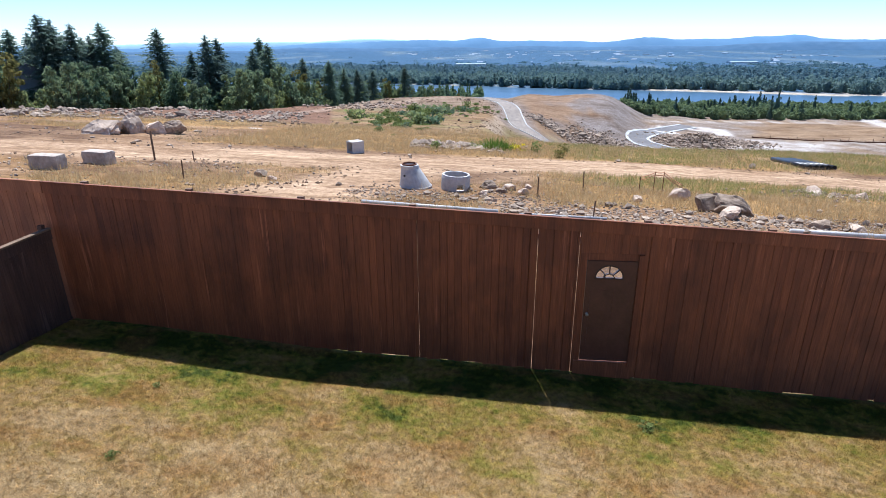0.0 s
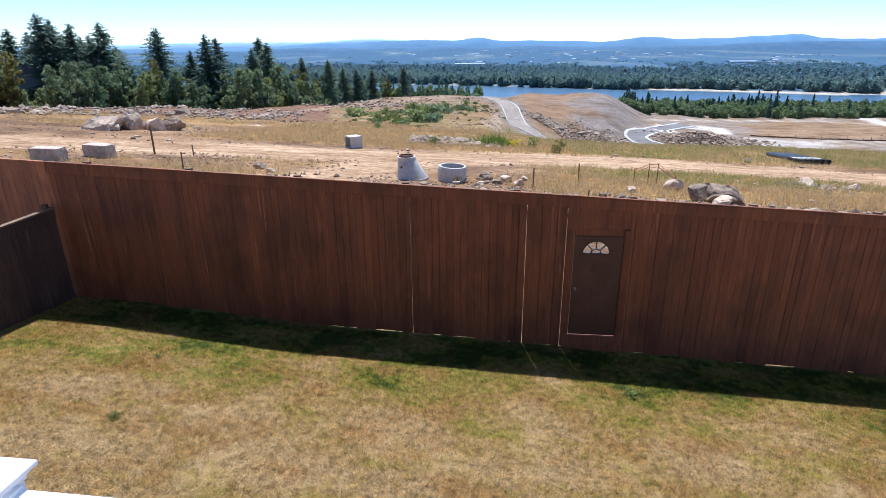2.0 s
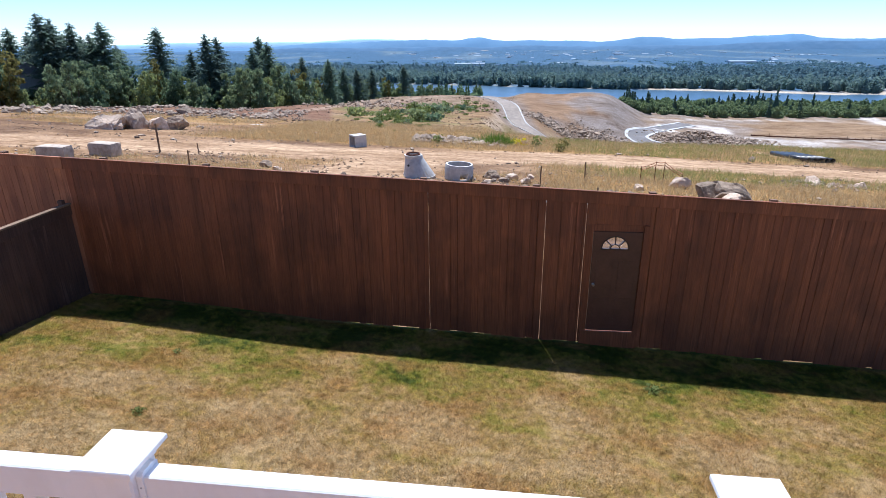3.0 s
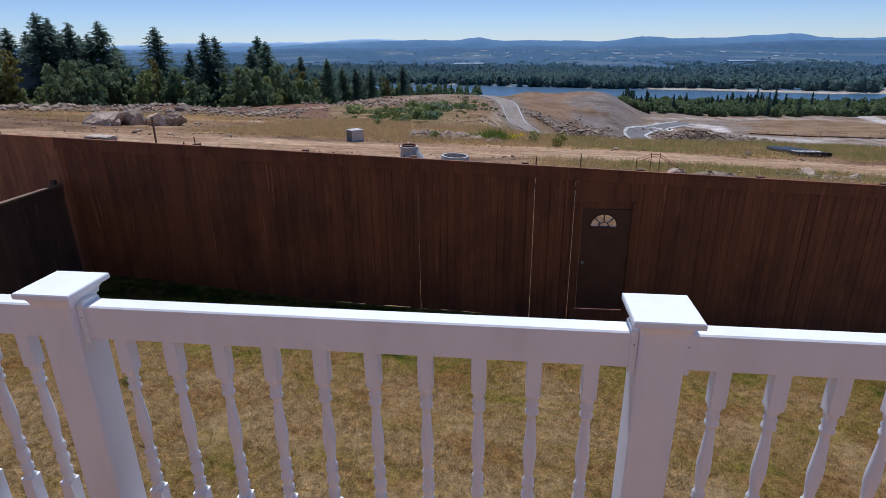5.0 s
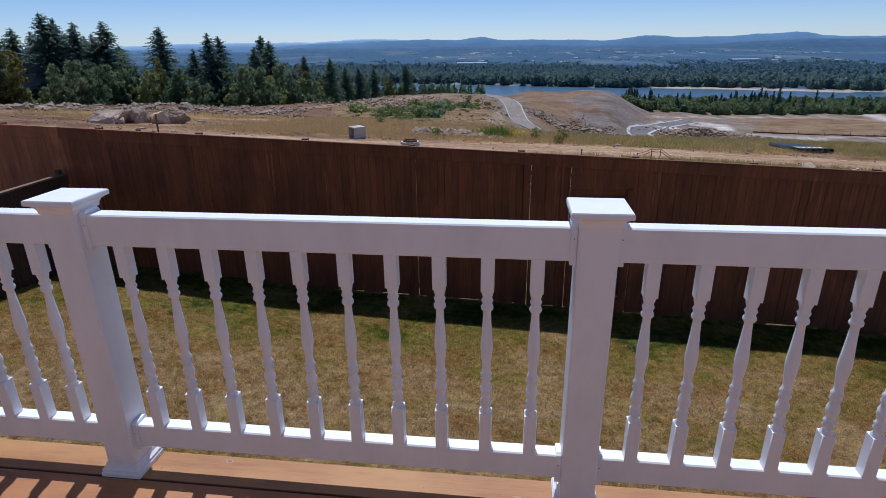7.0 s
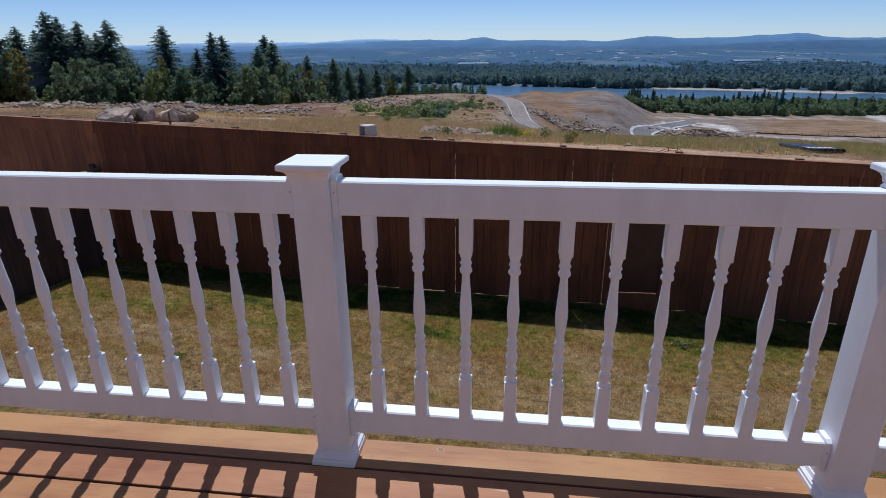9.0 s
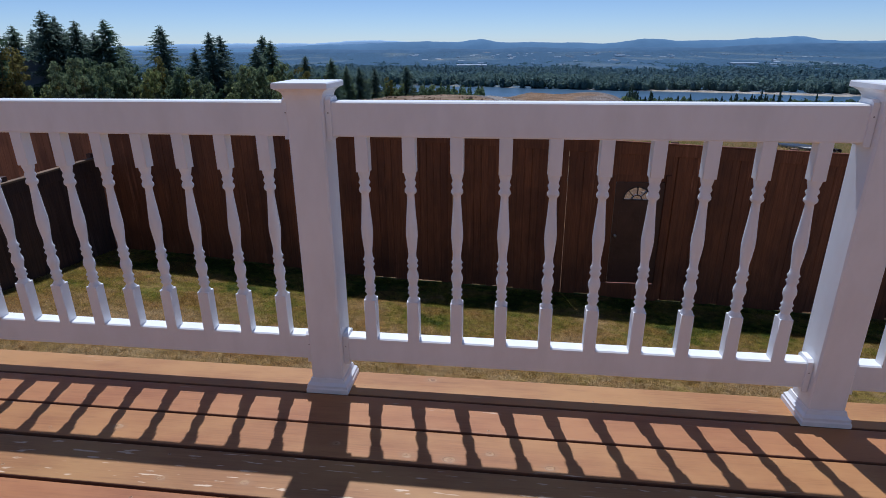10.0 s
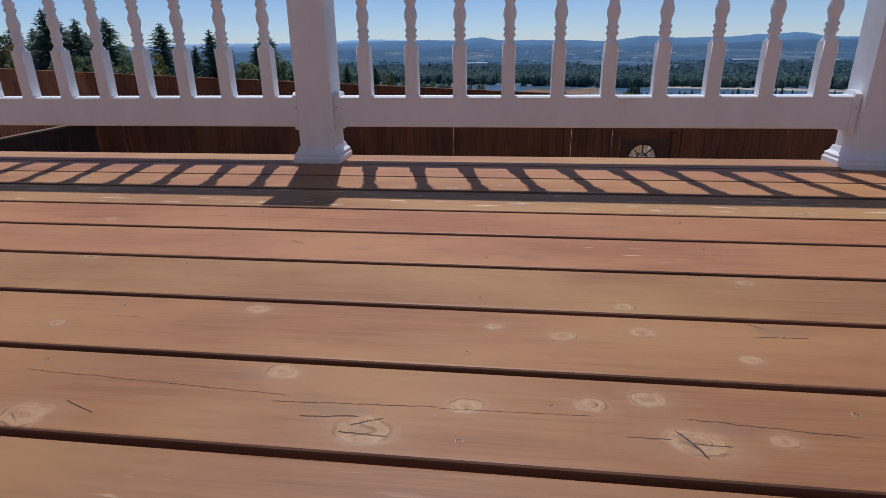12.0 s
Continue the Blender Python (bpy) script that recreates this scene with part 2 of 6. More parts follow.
    # worn boards leave the hard knots proud, with rings and cracks cut into them
    swell = ramp(tree, scaled, ((0.0, grey(0.66)), (0.14, grey(0.70)), (0.23, grey(0.55)), (0.30, grey(0.36)), (0.50, grey(0.38))))
    pitted = blend(tree, "MULTIPLY", 1.0, ramp(tree, wob2.outputs[0], ((0.34, grey(0.28)), (0.62, grey(0.0)))), ramp(tree, scaled, ((0.10, grey(1.0)), (0.26, grey(0.0)))))
    carved = math_node("SUBTRACT", math_node("SUBTRACT", swell, pitted), math_node("MULTIPLY", crack, 0.3))
    height = math_node("MULTIPLY_ADD", grain.outputs[0], 0.09, carved)
    relief(tree, bsdf, height, 0.7, 0.0045)
    return m


def make_fence_wood(name, dark, mid, light):
    m, tree, bsdf = node_material(name)
    info = tree.nodes.new("ShaderNodeObjectInfo")
    grain = noise_at(tree, 30, (1.6, 1.6, 0.07), 6, 0.65)
    stain = noise_at(tree, 1.3, (2.4, 1, 0.35), 4)
    base = ramp(tree, grain.outputs[0], ((0.3, dark), (0.52, mid), (0.75, light)))
    base = blend(tree, "MULTIPLY", 1.0, base, ramp(tree, stain.outputs[0], ((0.32, (0.74, 0.75, 0.78)), (0.5, grey(0.98)), (0.68, grey(1.12)))))
    base = blend(tree, "MULTIPLY", 1.0, base, ramp(tree, info.outputs["Random"], ((0.0, (0.82, 0.78, 0.78)), (0.5, grey(0.94)), (1.0, (1.06, 1.04, 1.0)))))
    # rubbed streaks where the stain has worn thin, here and there on a board
    streak = noise_at(tree, 9, (2.2, 1, 0.10), 4, 0.6)
    patch = noise_at(tree, 0.55, (2.6, 1, 0.8), 2)
    worn = blend(tree, "MULTIPLY", 1.0, ramp(tree, streak.outputs[0], ((0.56, grey(0.0)), (0.63, grey(0.75)))), ramp(tree, patch.outputs[0], ((0.54, grey(0.0)), (0.64, grey(1.0)))))
    base = blend(tree, "MIX", worn, base, tuple(min(1.0, 1.75 * v + 0.02) for v in mid))
    darkening = noise_at(tree, 0.8, (1.6, 1, 1.0), 3)
    base = blend(tree, "MULTIPLY", 1.0, base, ramp(tree, darkening.outputs[0], ((0.36, (0.70, 0.70, 0.74)), (0.52, grey(1.0)))))
    tree.links.new(base, bsdf.inputs["Base Color"])
    bsdf.inputs["Roughness"].default_value = 0.7
    relief(tree, bsdf, grain.outputs[0], 0.35, 0.003)
    return m


def make_ground():
    """Soil colour by zone from the mesh, broken up by clods, dust and stones."""
    m, tree, bsdf = node_material("site_soil")
    zone = tree.nodes.new("ShaderNodeVertexColor")
    zone.layer_name = "soil"
    clod = noise_at(tree, 2.2, (1, 1, 1), 8, 0.7)
    fine = noise_at(tree, 14, (1, 1, 1), 5, 0.7)
    wide = noise_at(tree, 0.11, (1, 2.0, 1), 5, 0.6)
    c = blend(tree, "MULTIPLY", 1.0, zone.outputs[0], ramp(tree, clod.outputs[0], ((0.32, (0.50, 0.44, 0.40)), (0.5, (0.92, 0.9, 0.88)), (0.66, grey(1.22)))))
    c = blend(tree, "MULTIPLY", 0.8, c, ramp(tree, fine.outputs[0], ((0.3, grey(0.45)), (0.6, grey(1.2)))))
    streak = noise_at(tree, 1.1, (0.16, 1.5, 1), 6, 0.65)
    c = blend(tree, "MULTIPLY", 0.7, c, ramp(tree, streak.outputs[0], ((0.36, (0.66, 0.60, 0.55)), (0.5, grey(1.0)), (0.64, grey(1.2)))))
    c = blend(tree, "MULTIPLY", 1.0, c, ramp(tree, wide.outputs[0], ((0.36, (0.72, 0.66, 0.60)), (0.6, grey(1.12)))))
    tree.links.new(c, bsdf.inputs["Base Color"])
    bsdf.inputs["Roughness"].default_value = 0.95
    bsdf.inputs["Specular IOR Level"].default_value = 0.1
    relief(tree, bsdf, clod.outputs[0], 0.6, 0.08)
    return m


def make_lawn(name, blades):
    """Dry summer lawn: straw with green patches."""
    m, tree, bsdf = node_material(name)
    patch = noise_at(tree, 0.75, (1, 1.3, 0.0), 3, 0.5)
    small = noise_at(tree, 5.5, (1, 1, 0.0), 4, 0.6)
    both = tree.nodes.new("ShaderNodeMath")
    both.operation = "MULTIPLY_ADD"
    both.inputs[1].default_value = 0.6
    tree.links.new(small.outputs[0], both.inputs[0])
    tree.links.new(patch.outputs[0], both.inputs[2])
    # greener towards the fence, darkest where the fence's shade is put into the colour
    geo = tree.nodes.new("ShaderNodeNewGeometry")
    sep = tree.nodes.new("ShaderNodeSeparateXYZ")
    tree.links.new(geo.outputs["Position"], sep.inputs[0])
    darkening = put_node(tree, "ShaderNodeMapRange")
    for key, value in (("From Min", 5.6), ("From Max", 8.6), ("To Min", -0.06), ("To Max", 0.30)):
        darkening.inputs[key].default_value = value
    tree.links.new(sep.outputs[1], darkening.inputs[0])
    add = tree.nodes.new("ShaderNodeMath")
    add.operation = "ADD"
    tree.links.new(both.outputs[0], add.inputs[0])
    tree.links.new(darkening.outputs[0], add.inputs[1])
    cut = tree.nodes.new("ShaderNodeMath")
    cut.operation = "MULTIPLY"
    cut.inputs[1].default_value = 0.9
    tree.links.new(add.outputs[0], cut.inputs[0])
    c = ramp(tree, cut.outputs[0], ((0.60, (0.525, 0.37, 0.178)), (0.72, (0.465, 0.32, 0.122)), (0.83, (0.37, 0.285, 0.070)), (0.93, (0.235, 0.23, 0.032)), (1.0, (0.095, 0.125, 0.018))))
    burnt = noise_at(tree, 0.9, (1, 1.4, 0.0), 5, 0.6)
    c = blend(tree, "MIX", ramp(tree, burnt.outputs[0], ((0.50, grey(0.0)), (0.62, grey(0.6)))), c, (0.42, 0.235, 0.08))
    clump = noise_at(tree, 7.5, (1, 1, 0.0), 5, 0.7)
    c = blend(tree, "MULTIPLY", 1.0, c, ramp(tree, clump.outputs[0], ((0.34, (0.54, 0.50, 0.42)), (0.5, grey(0.95)), (0.66, (1.27, 1.23, 1.16)))))
    if blades:
        rnd = ramp(tree, geo.outputs["Random Per Island"], ((0.0, (0.44, 0.41, 0.35)), (0.5, grey(0.96)), (1.0, (1.42, 1.36, 1.24))))
        c = blend(tree, "MULTIPLY", 1.0, c, rnd)
    else:
        # turf darkened under the blades: shade between them put into the colour
        tiny = noise_at(tree, 60, (1, 1, 1), 3, 0.7)
        c = blend(tree, "MULTIPLY", 1.0, c, ramp(tree, tiny.outputs[0], ((0.3, grey(0.30)), (0.65, grey(0.8)))))
        relief(tree, bsdf, tiny.outputs[0], 0.8, 0.02)
    tree.links.new(c, bsdf.inputs["Base Color"])
    bsdf.inputs["Roughness"].default_value = 0.85
    bsdf.inputs["Specular IOR Level"].default_value = 0.15
    if blades:
        soft = tree.nodes.new("ShaderNodeBsdfTranslucent")
        tree.links.new(c, soft.inputs[0])
        mix = tree.nodes.new("ShaderNodeMixShader")
        mix.inputs[0].default_value = 0.45
        tree.links.new(bsdf.outputs[0], mix.inputs[1])
        tree.links.new(soft.outputs[0], mix.inputs[2])
        tree.links.new(mix.outputs[0], tree.nodes["Material Output"].inputs[0])
    return m


def make_vinyl():
    m, tree, bsdf = node_material("white_vinyl")
    dirt = noise_at(tree, 9, (1, 1, 0.4), 6)
    tree.links.new(ramp(tree, dirt.outputs[0], ((0.25, (0.82, 0.82, 0.815)), (0.6, (0.91, 0.915, 0.92)))), bsdf.inputs["Base Color"])
    bsdf.inputs["Roughness"].default_value = 0.42
    relief(tree, bsdf, noise_at(tree, 60, (1, 1, 1), 2).outputs[0], 0.04, 0.001)
    return m


def make_water():
    m, tree, bsdf = node_material("river_water")
    ripple = noise_at(tree, 0.25, (1, 2.5, 1), 6)
    wide = noise_at(tree, 0.012, (1, 3, 1), 4)
    tree.links.new(ramp(tree, wide.outputs[0], ((0.35, (0.038, 0.095, 0.155)), (0.65, (0.055, 0.12, 0.19)))), bsdf.inputs["Base Color"])
    bsdf.inputs["Roughness"].default_value = 0.32
    relief(tree, bsdf, ripple.outputs[0], 0.5, 0.3)
    return m


def make_glass():
    m, tree, bsdf = node_material("thin_glass")
    bsdf.inputs["Base Color"].default_value = (1, 1, 1, 1)
    bsdf.inputs["Roughness"].default_value = 0.02
    clear = tree.nodes.new("ShaderNodeBsdfTransparent")
    mix = tree.nodes.new("ShaderNodeMixShader")
    mix.inputs[0].default_value = 0.06
    tree.links.new(clear.outputs[0], mix.inputs[1])
    tree.links.new(bsdf.outputs[0], mix.inputs[2])
    tree.links.new(mix.outputs[0], tree.nodes["Material Output"].inputs[0])
    return m


DECK = make_deck_wood()
VINYL = make_vinyl()
GLASS = make_glass()
SOIL = make_ground()
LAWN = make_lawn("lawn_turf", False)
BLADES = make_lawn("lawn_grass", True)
WATER = make_water()
FENCE = make_fence_wood("fence_stain", (0.165, 0.051, 0.017), (0.245, 0.077, 0.026), (0.315, 0.107, 0.039))
FENCE_ORANGE = make_fence_wood("fence_orange_stain", (0.29, 0.108, 0.045), (0.39, 0.152, 0.064), (0.46, 0.195, 0.088))
# dark stain of the side fence, with its shade put into the colour
FENCE_DARK = make_fence_wood("fence_dark_stain_and_shade", (0.05, 0.026, 0.018), (0.09, 0.046, 0.03), (0.13, 0.07, 0.045))
DOOR = surface("door_brown_paint", (0.100, 0.038, 0.023), (0.125, 0.050, 0.031), 18, 0.5, 0.05)
BRASS = surface("aged_knob_metal", (0.45, 0.40, 0.32), (0.6, 0.55, 0.45), 40, 0.3, 0.0, metal=1.0)
MUNTIN = surface("muntin_paint", (0.05, 0.027, 0.02), (0.065, 0.034, 0.026), 30, 0.5, 0.0)
CONCRETE = surface("precast_concrete", (0.50, 0.475, 0.44), (0.67, 0.64, 0.595), 6, 0.9, 0.3, broad=0.25, depth=0.02)
CONCRETE_OLD = surface("weathered_concrete", (0.46, 0.36, 0.275), (0.74, 0.62, 0.50), 5, 0.95, 0.6, broad=0.4, depth=0.05)
RUST = surface("rusty_iron", (0.10, 0.03, 0.012), (0.24, 0.085, 0.035), 20, 0.85, 0.4)
ROCK = surface("pale_rock", (0.56, 0.40, 0.275), (0.92, 0.72, 0.54), 3.4, 0.95, 0.5, broad=0.25, vary="object", depth=0.08)
ROCK_DARK = surface("brown_rock", (0.23, 0.155, 0.10), (0.58, 0.44, 0.31), 3.4, 0.95, 1.0, broad=0.35, vary="object", depth=0.08)
RUBBLE = surface("mixed_rubble", (0.24, 0.165, 0.11), (0.68, 0.53, 0.385), 3, 0.95, 0.6, vary="island", depth=0.04)
CLODS = surface("earth_clods", (0.19, 0.12, 0.07), (0.36, 0.24, 0.15), 6, 0.98, 0.5, vary="island", depth=0.03)
BLACK_PIPE = surface("black_plastic_pipe", (0.014, 0.014, 0.016), (0.028, 0.029, 0.032), 8, 0.36, 0.1)
WHITE_PIPE = surface("white_plastic_pipe", (0.58, 0.56, 0.52), (0.70, 0.68, 0.64), 8, 0.4, 0.05)
STAKE = surface("weathered_stake", (0.16, 0.10, 0.06), (0.30, 0.20, 0.12), 20, 0.9, 0.3, stretch=(1, 1, 0.1))
ORANGE = surface("faded_orange_mesh", (0.42, 0.16, 0.07), (0.55, 0.25, 0.13), 12, 0.8, 0.1)
BARK = surface("tree_bark", (0.06, 0.045, 0.033), (0.15, 0.115, 0.085), 6, 0.95, 0.6, stretch=(1, 1, 0.2), depth=0.05)
# needles kept pale and bluish: slight haze put into the colour
NEEDLES = foliage("fir_needles", (0.090, 0.140, 0.122), (0.23, 0.30, 0.22), 0.5, tones=((0.75, 0.8, 0.85), (1.15, 1.15, 1.0)))
LEAVES = foliage("broad_leaves", (0.085, 0.14, 0.09), (0.28, 0.335, 0.17), 0.5, scale=0.25, tones=((0.55, 0.68, 0.75), (1.3, 1.15, 0.8)))
LEAVES_DRY = foliage("yellowing_leaves", (0.095, 0.095, 0.03), (0.28, 0.25, 0.08), 0.45)
SHRUB = foliage("shrub_leaves", (0.09, 0.125, 0.035), (0.24, 0.28, 0.085), 0.4)
STRAW = foliage("dry_grass_blades", (0.38, 0.255, 0.115), (0.58, 0.43, 0.22), 0.45, scale=0.35)
GREEN_GRASS = foliage("green_grass_blades", (0.20, 0.21, 0.06), (0.36, 0.35, 0.12), 0.45, scale=0.35)
YELLOW = foliage("yellow_flowers", (0.45, 0.36, 0.02), (0.7, 0.6, 0.04), 0.3)
STRIP = foliage("river_woods_leaves", (0.062, 0.11, 0.062), (0.25, 0.31, 0.14), 0.5, scale=0.08)
STRIP_FIR = foliage("river_fir_needles", (0.045, 0.085, 0.07), (0.12, 0.18, 0.12), 0.4, scale=0.08)
# distance haze put into the colours: bluer and paler the farther they stand
FAR_LEAVES = foliage("haze_tinted_bank_leaves", (0.105, 0.175, 0.195), (0.215, 0.30, 0.25), 0.55, scale=0.02)
BACK_LEAVES = foliage("haze_tinted_back_leaves", (0.095, 0.168, 0.205), (0.16, 0.24, 0.245), 0.55, scale=0.01)
NEAR_PLAIN_LEAVES = foliage("haze_tinted_near_leaves", (0.070, 0.142, 0.185), (0.125, 0.205, 0.215), 0.5, scale=0.006)
PLAIN_LEAVES = foliage("haze_tinted_far_leaves", (0.056, 0.128, 0.225), (0.125, 0.205, 0.295), 0.5, scale=0.004)
HILL = surface("haze_tinted_hills", (0.088, 0.192, 0.318), (0.112, 0.228, 0.362), 0.006, 1.0, 0.0, broad=0.2)
HILL_NEAR = surface("haze_tinted_foothills", (0.052, 0.128, 0.225), (0.080, 0.162, 0.265), 0.02, 1.0, 0.0, broad=0.25)
HILL_FAR = surface("haze_pale_ranges", (0.30, 0.46, 0.64), (0.33, 0.50, 0.68), 0.004, 1.0, 0.0, broad=0.05)
SHED = surface("pale_metal_sheds", (0.26, 0.34, 0.44), (0.42, 0.50, 0.58), 0.02, 0.6, 0.0)
SIDING = surface("house_siding", (0.40, 0.40, 0.41), (0.46, 0.46, 0.47), 3, 0.7, 0.1)
ROOF = surface("asphalt_shingles", (0.15, 0.15, 0.16), (0.22, 0.22, 0.23), 4, 0.9, 0.3)
ROAD_GRAVEL = surface("dusty_new_road", (0.23, 0.19, 0.15), (0.36, 0.30, 0.24), 1.3, 0.95, 0.3, stretch=(1, 0.3, 1), broad=0.25)
ROAD_ASPHALT = surface("dusty_asphalt", (0.15, 0.14, 0.135), (0.23, 0.215, 0.20), 0.8, 0.9, 0.2, broad=0.3)
KERB = surface("kerb_concrete", (0.50, 0.49, 0.46), (0.66, 0.65, 0.62), 3, 0.9, 0.2)
STEEL = surface("screw_steel", (0.045, 0.025, 0.016), (0.12, 0.08, 0.055), 90, 0.6, 0.0)
ZINC = surface("dull_screw_zinc", (0.30, 0.29, 0.29), (0.42, 0.41, 0.40), 90, 0.5, 0.0)
BARE_WOOD = surface("bare_splintered_wood", (0.34, 0.22, 0.12), (0.62, 0.47, 0.31), 260, 0.7, 0.0)
BOARD_EDGE = surface("dark_board_edge", (0.17, 0.070, 0.036), (0.27, 0.115, 0.058), 30, 0.85, 0.3, stretch=(0.1, 1, 1))
LUMBER = surface("treated_lumber", (0.16, 0.09, 0.05), (0.24, 0.14, 0.08), 9, 0.85, 0.3, stretch=(0.15, 1, 1))


# ---------------------------------------------------------------- building helpers
def empty(name, m=None, **tags):
    ob = new(name)
    if m is not None:
        ob.matrix_basis = m
    return tagged(ob, **tags)


def mesh_of(name, bm, material, shade=None):
    me = bpy.data.meshes.new(name)
    bmesh.ops.recalc_face_normals(bm, faces=bm.faces)
    bm.to_mesh(me)
    bm.free()
    me.materials.append(material)
    if shade is not None:
        me.polygons.foreach_set("use_smooth", [shade] * len(me.polygons))
    return me


def part(name, bm, material, parent, label="", shade=None):
    ob = new(name, mesh_of(name, bm, material, shade))
    ob.parent = parent
    return tagged(ob, label=label)


def piece(name, me, parent, m, label=""):
    ob = new(name, me)
    ob.parent, ob.matrix_basis = parent, m
    return tagged(ob, label=label)


def thing(name, bm, material, m=None, shade=None, **tags):
    ob = new(name, mesh_of(name, bm, material, shade))
    if m is not None:
        ob.matrix_basis = m
    return tagged(ob, **tags)


def box(bm, x0, x1, y0, y1, z0, z1, chamfer=0.0):
    """A bar with its long edges chamfered."""
    if chamfer <= 0:
        made = bmesh.ops.create_cube(bm, size=1.0)["verts"]
        for v in made:
            v.co = Vector((x0 + (v.co.x + 0.5) * (x1 - x0), y0 + (v.co.y + 0.5) * (y1 - y0), z0 + (v.co.z + 0.5) * (z1 - z0)))
        return
    size, c = (x1 - x0, y1 - y0, z1 - z0), chamfer
    axis = size.index(max(size))
    spans = ((x0, x1), (y0, y1), (z0, z1))
    (u0, u1), (v0, v1) = [spans[n] for n in range(3) if n != axis]
    outline = ((u0 + c, v0), (u1 - c, v0), (u1, v0 + c), (u1, v1 - c), (u1 - c, v1), (u0 + c, v1), (u0, v1 - c), (u0, v0 + c))
    prism(bm, outline, axis, *spans[axis])


def prism(bm, outline, axis, start, end):
    """An outline pushed along an axis; its two coordinates are the other axes in order."""
    rings = []
    for at in (start, end):
        ring = []
        for u, v in outline:
            co = [u, v]
            co.insert(axis, at)
            ring.append(bm.verts.new(co))
        rings.append(ring)
    n = len(outline)
    for k in range(n):
        bm.faces.new((rings[0][k], rings[0][(k + 1) % n], rings[1][(k + 1) % n], rings[1][k]))
    bm.faces.new(rings[0][::-1])
    bm.faces.new(rings[1])


def lathe(bm, profile, sides=12, square=False, turn=0.0):
    """Rings of (radius, z) joined up; closed at both ends."""
    rings = []
    for r, z in profile:
        rings.append([bm.verts.new((r * math.cos(turn + 2 * math.pi * k / sides), r * math.sin(turn + 2 * math.pi * k / sides), z)) for k in range(sides)])
    for a, b in zip(rings, rings[1:]):
        for k in range(sides):
            bm.faces.new((a[k], a[(k + 1) % sides], b[(k + 1) % sides], b[k]))
    bm.faces.new(rings[0][::-1])
    bm.faces.new(rings[-1])


def tube(bm, a, b, r0, r1, sides=8):
    a, b = Vector(a), Vector(b)
    turn = (b - a).to_track_quat("Z", "Y").to_matrix()
    rings = []
    for at, r in ((a, r0), (b, r1)):
        rings.append([bm.verts.new(at + turn @ Vector((r * math.cos(2 * math.pi * k / sides), r * math.sin(2 * math.pi * k / sides), 0))) for k in range(sides)])
    for k in range(sides):
        bm.faces.new((rings[0][k], rings[0][(k + 1) % sides], rings[1][(k + 1) % sides], rings[1][k]))
    bm.faces.new(rings[0][::-1])
    bm.faces.new(rings[1])


def soup(name, verts, material, sides=3):
    """A mesh of loose triangles or quads from an array of corners."""
    verts = np.asarray(verts, dtype=np.float32).reshape(-1, 3)
    n = len(verts) // sides
    me = bpy.data.meshes.new(name)
    me.vertices.add(n * sides)
    me.vertices.foreach_set("co", verts[: n * sides].ravel())
    me.loops.add(n * sides)
    me.loops.foreach_set("vertex_index", np.arange(n * sides, dtype=np.int32))
    me.polygons.add(n)
    me.polygons.foreach_set("loop_start", np.arange(0, n * sides, sides, dtype=np.int32))
    me.polygons.foreach_set("loop_total", np.full(n, sides, dtype=np.int32))
    me.update(calc_edges=True)
    me.materials.append(material)
    return me


def cards(rng, centres, size, squash=1.0):
    """Small triangles turned at random about each centre."""
    n = len(centres)
    a = rng.normal(size=(n, 3))
    a /= np.linalg.norm(a, axis=1, keepdims=True)
    b = np.cross(a, rng.normal(size=(n, 3)))
    b /= np.linalg.norm(b, axis=1, keepdims=True)
    s = np.asarray(size).reshape(-1, 1) * rng.uniform(0.6, 1.3, (n, 1))
    flat = np.array([1, 1, squash])
    p = np.stack([centres + a * s * flat, centres + (-0.5 * a + 0.87 * b) * s * flat, centres + (-0.5 * a - 0.87 * b) * s * flat], 1)
    return p.reshape(-1, 3)


def rock_bm(seed, sx, sy, sz, detail=4, rough=0.14, cuts=14):
    """A broken stone: a ball cut by planes and roughened."""
    rng = random.Random(seed)
    bm = bmesh.new()
    bmesh.ops.create_icosphere(bm, subdivisions=detail, radius=1.0)
    planes = []
    for _ in range(cuts):
        n = Vector((rng.gauss(0, 1), rng.gauss(0, 1), rng.gauss(0.3, 0.8))).normalized()
        planes.append((n, rng.uniform(0.42, 0.78)))
    shift = Vector((rng.uniform(-9, 9), rng.uniform(-9, 9), rng.uniform(-9, 9)))
    for v in bm.verts:
        p = v.co.copy()
        for n, d in planes:
            over = p.dot(n) - d
            if over > 0:
                p -= n * over * 0.97
        seam = max(0.0, 1 - 11 * abs(noise.noise(p * 1.3 - shift)))
        p *= 1 + rough * noise.noise(p * 1.7 + shift) + rough * 0.5 * noise.noise(p * 5 + shift) - 0.11 * seam
        v.co = Vector((p.x * sx * 1.25, p.y * sy * 1.25, max(p.z, -0.5) * sz * 1.25))
    return bm


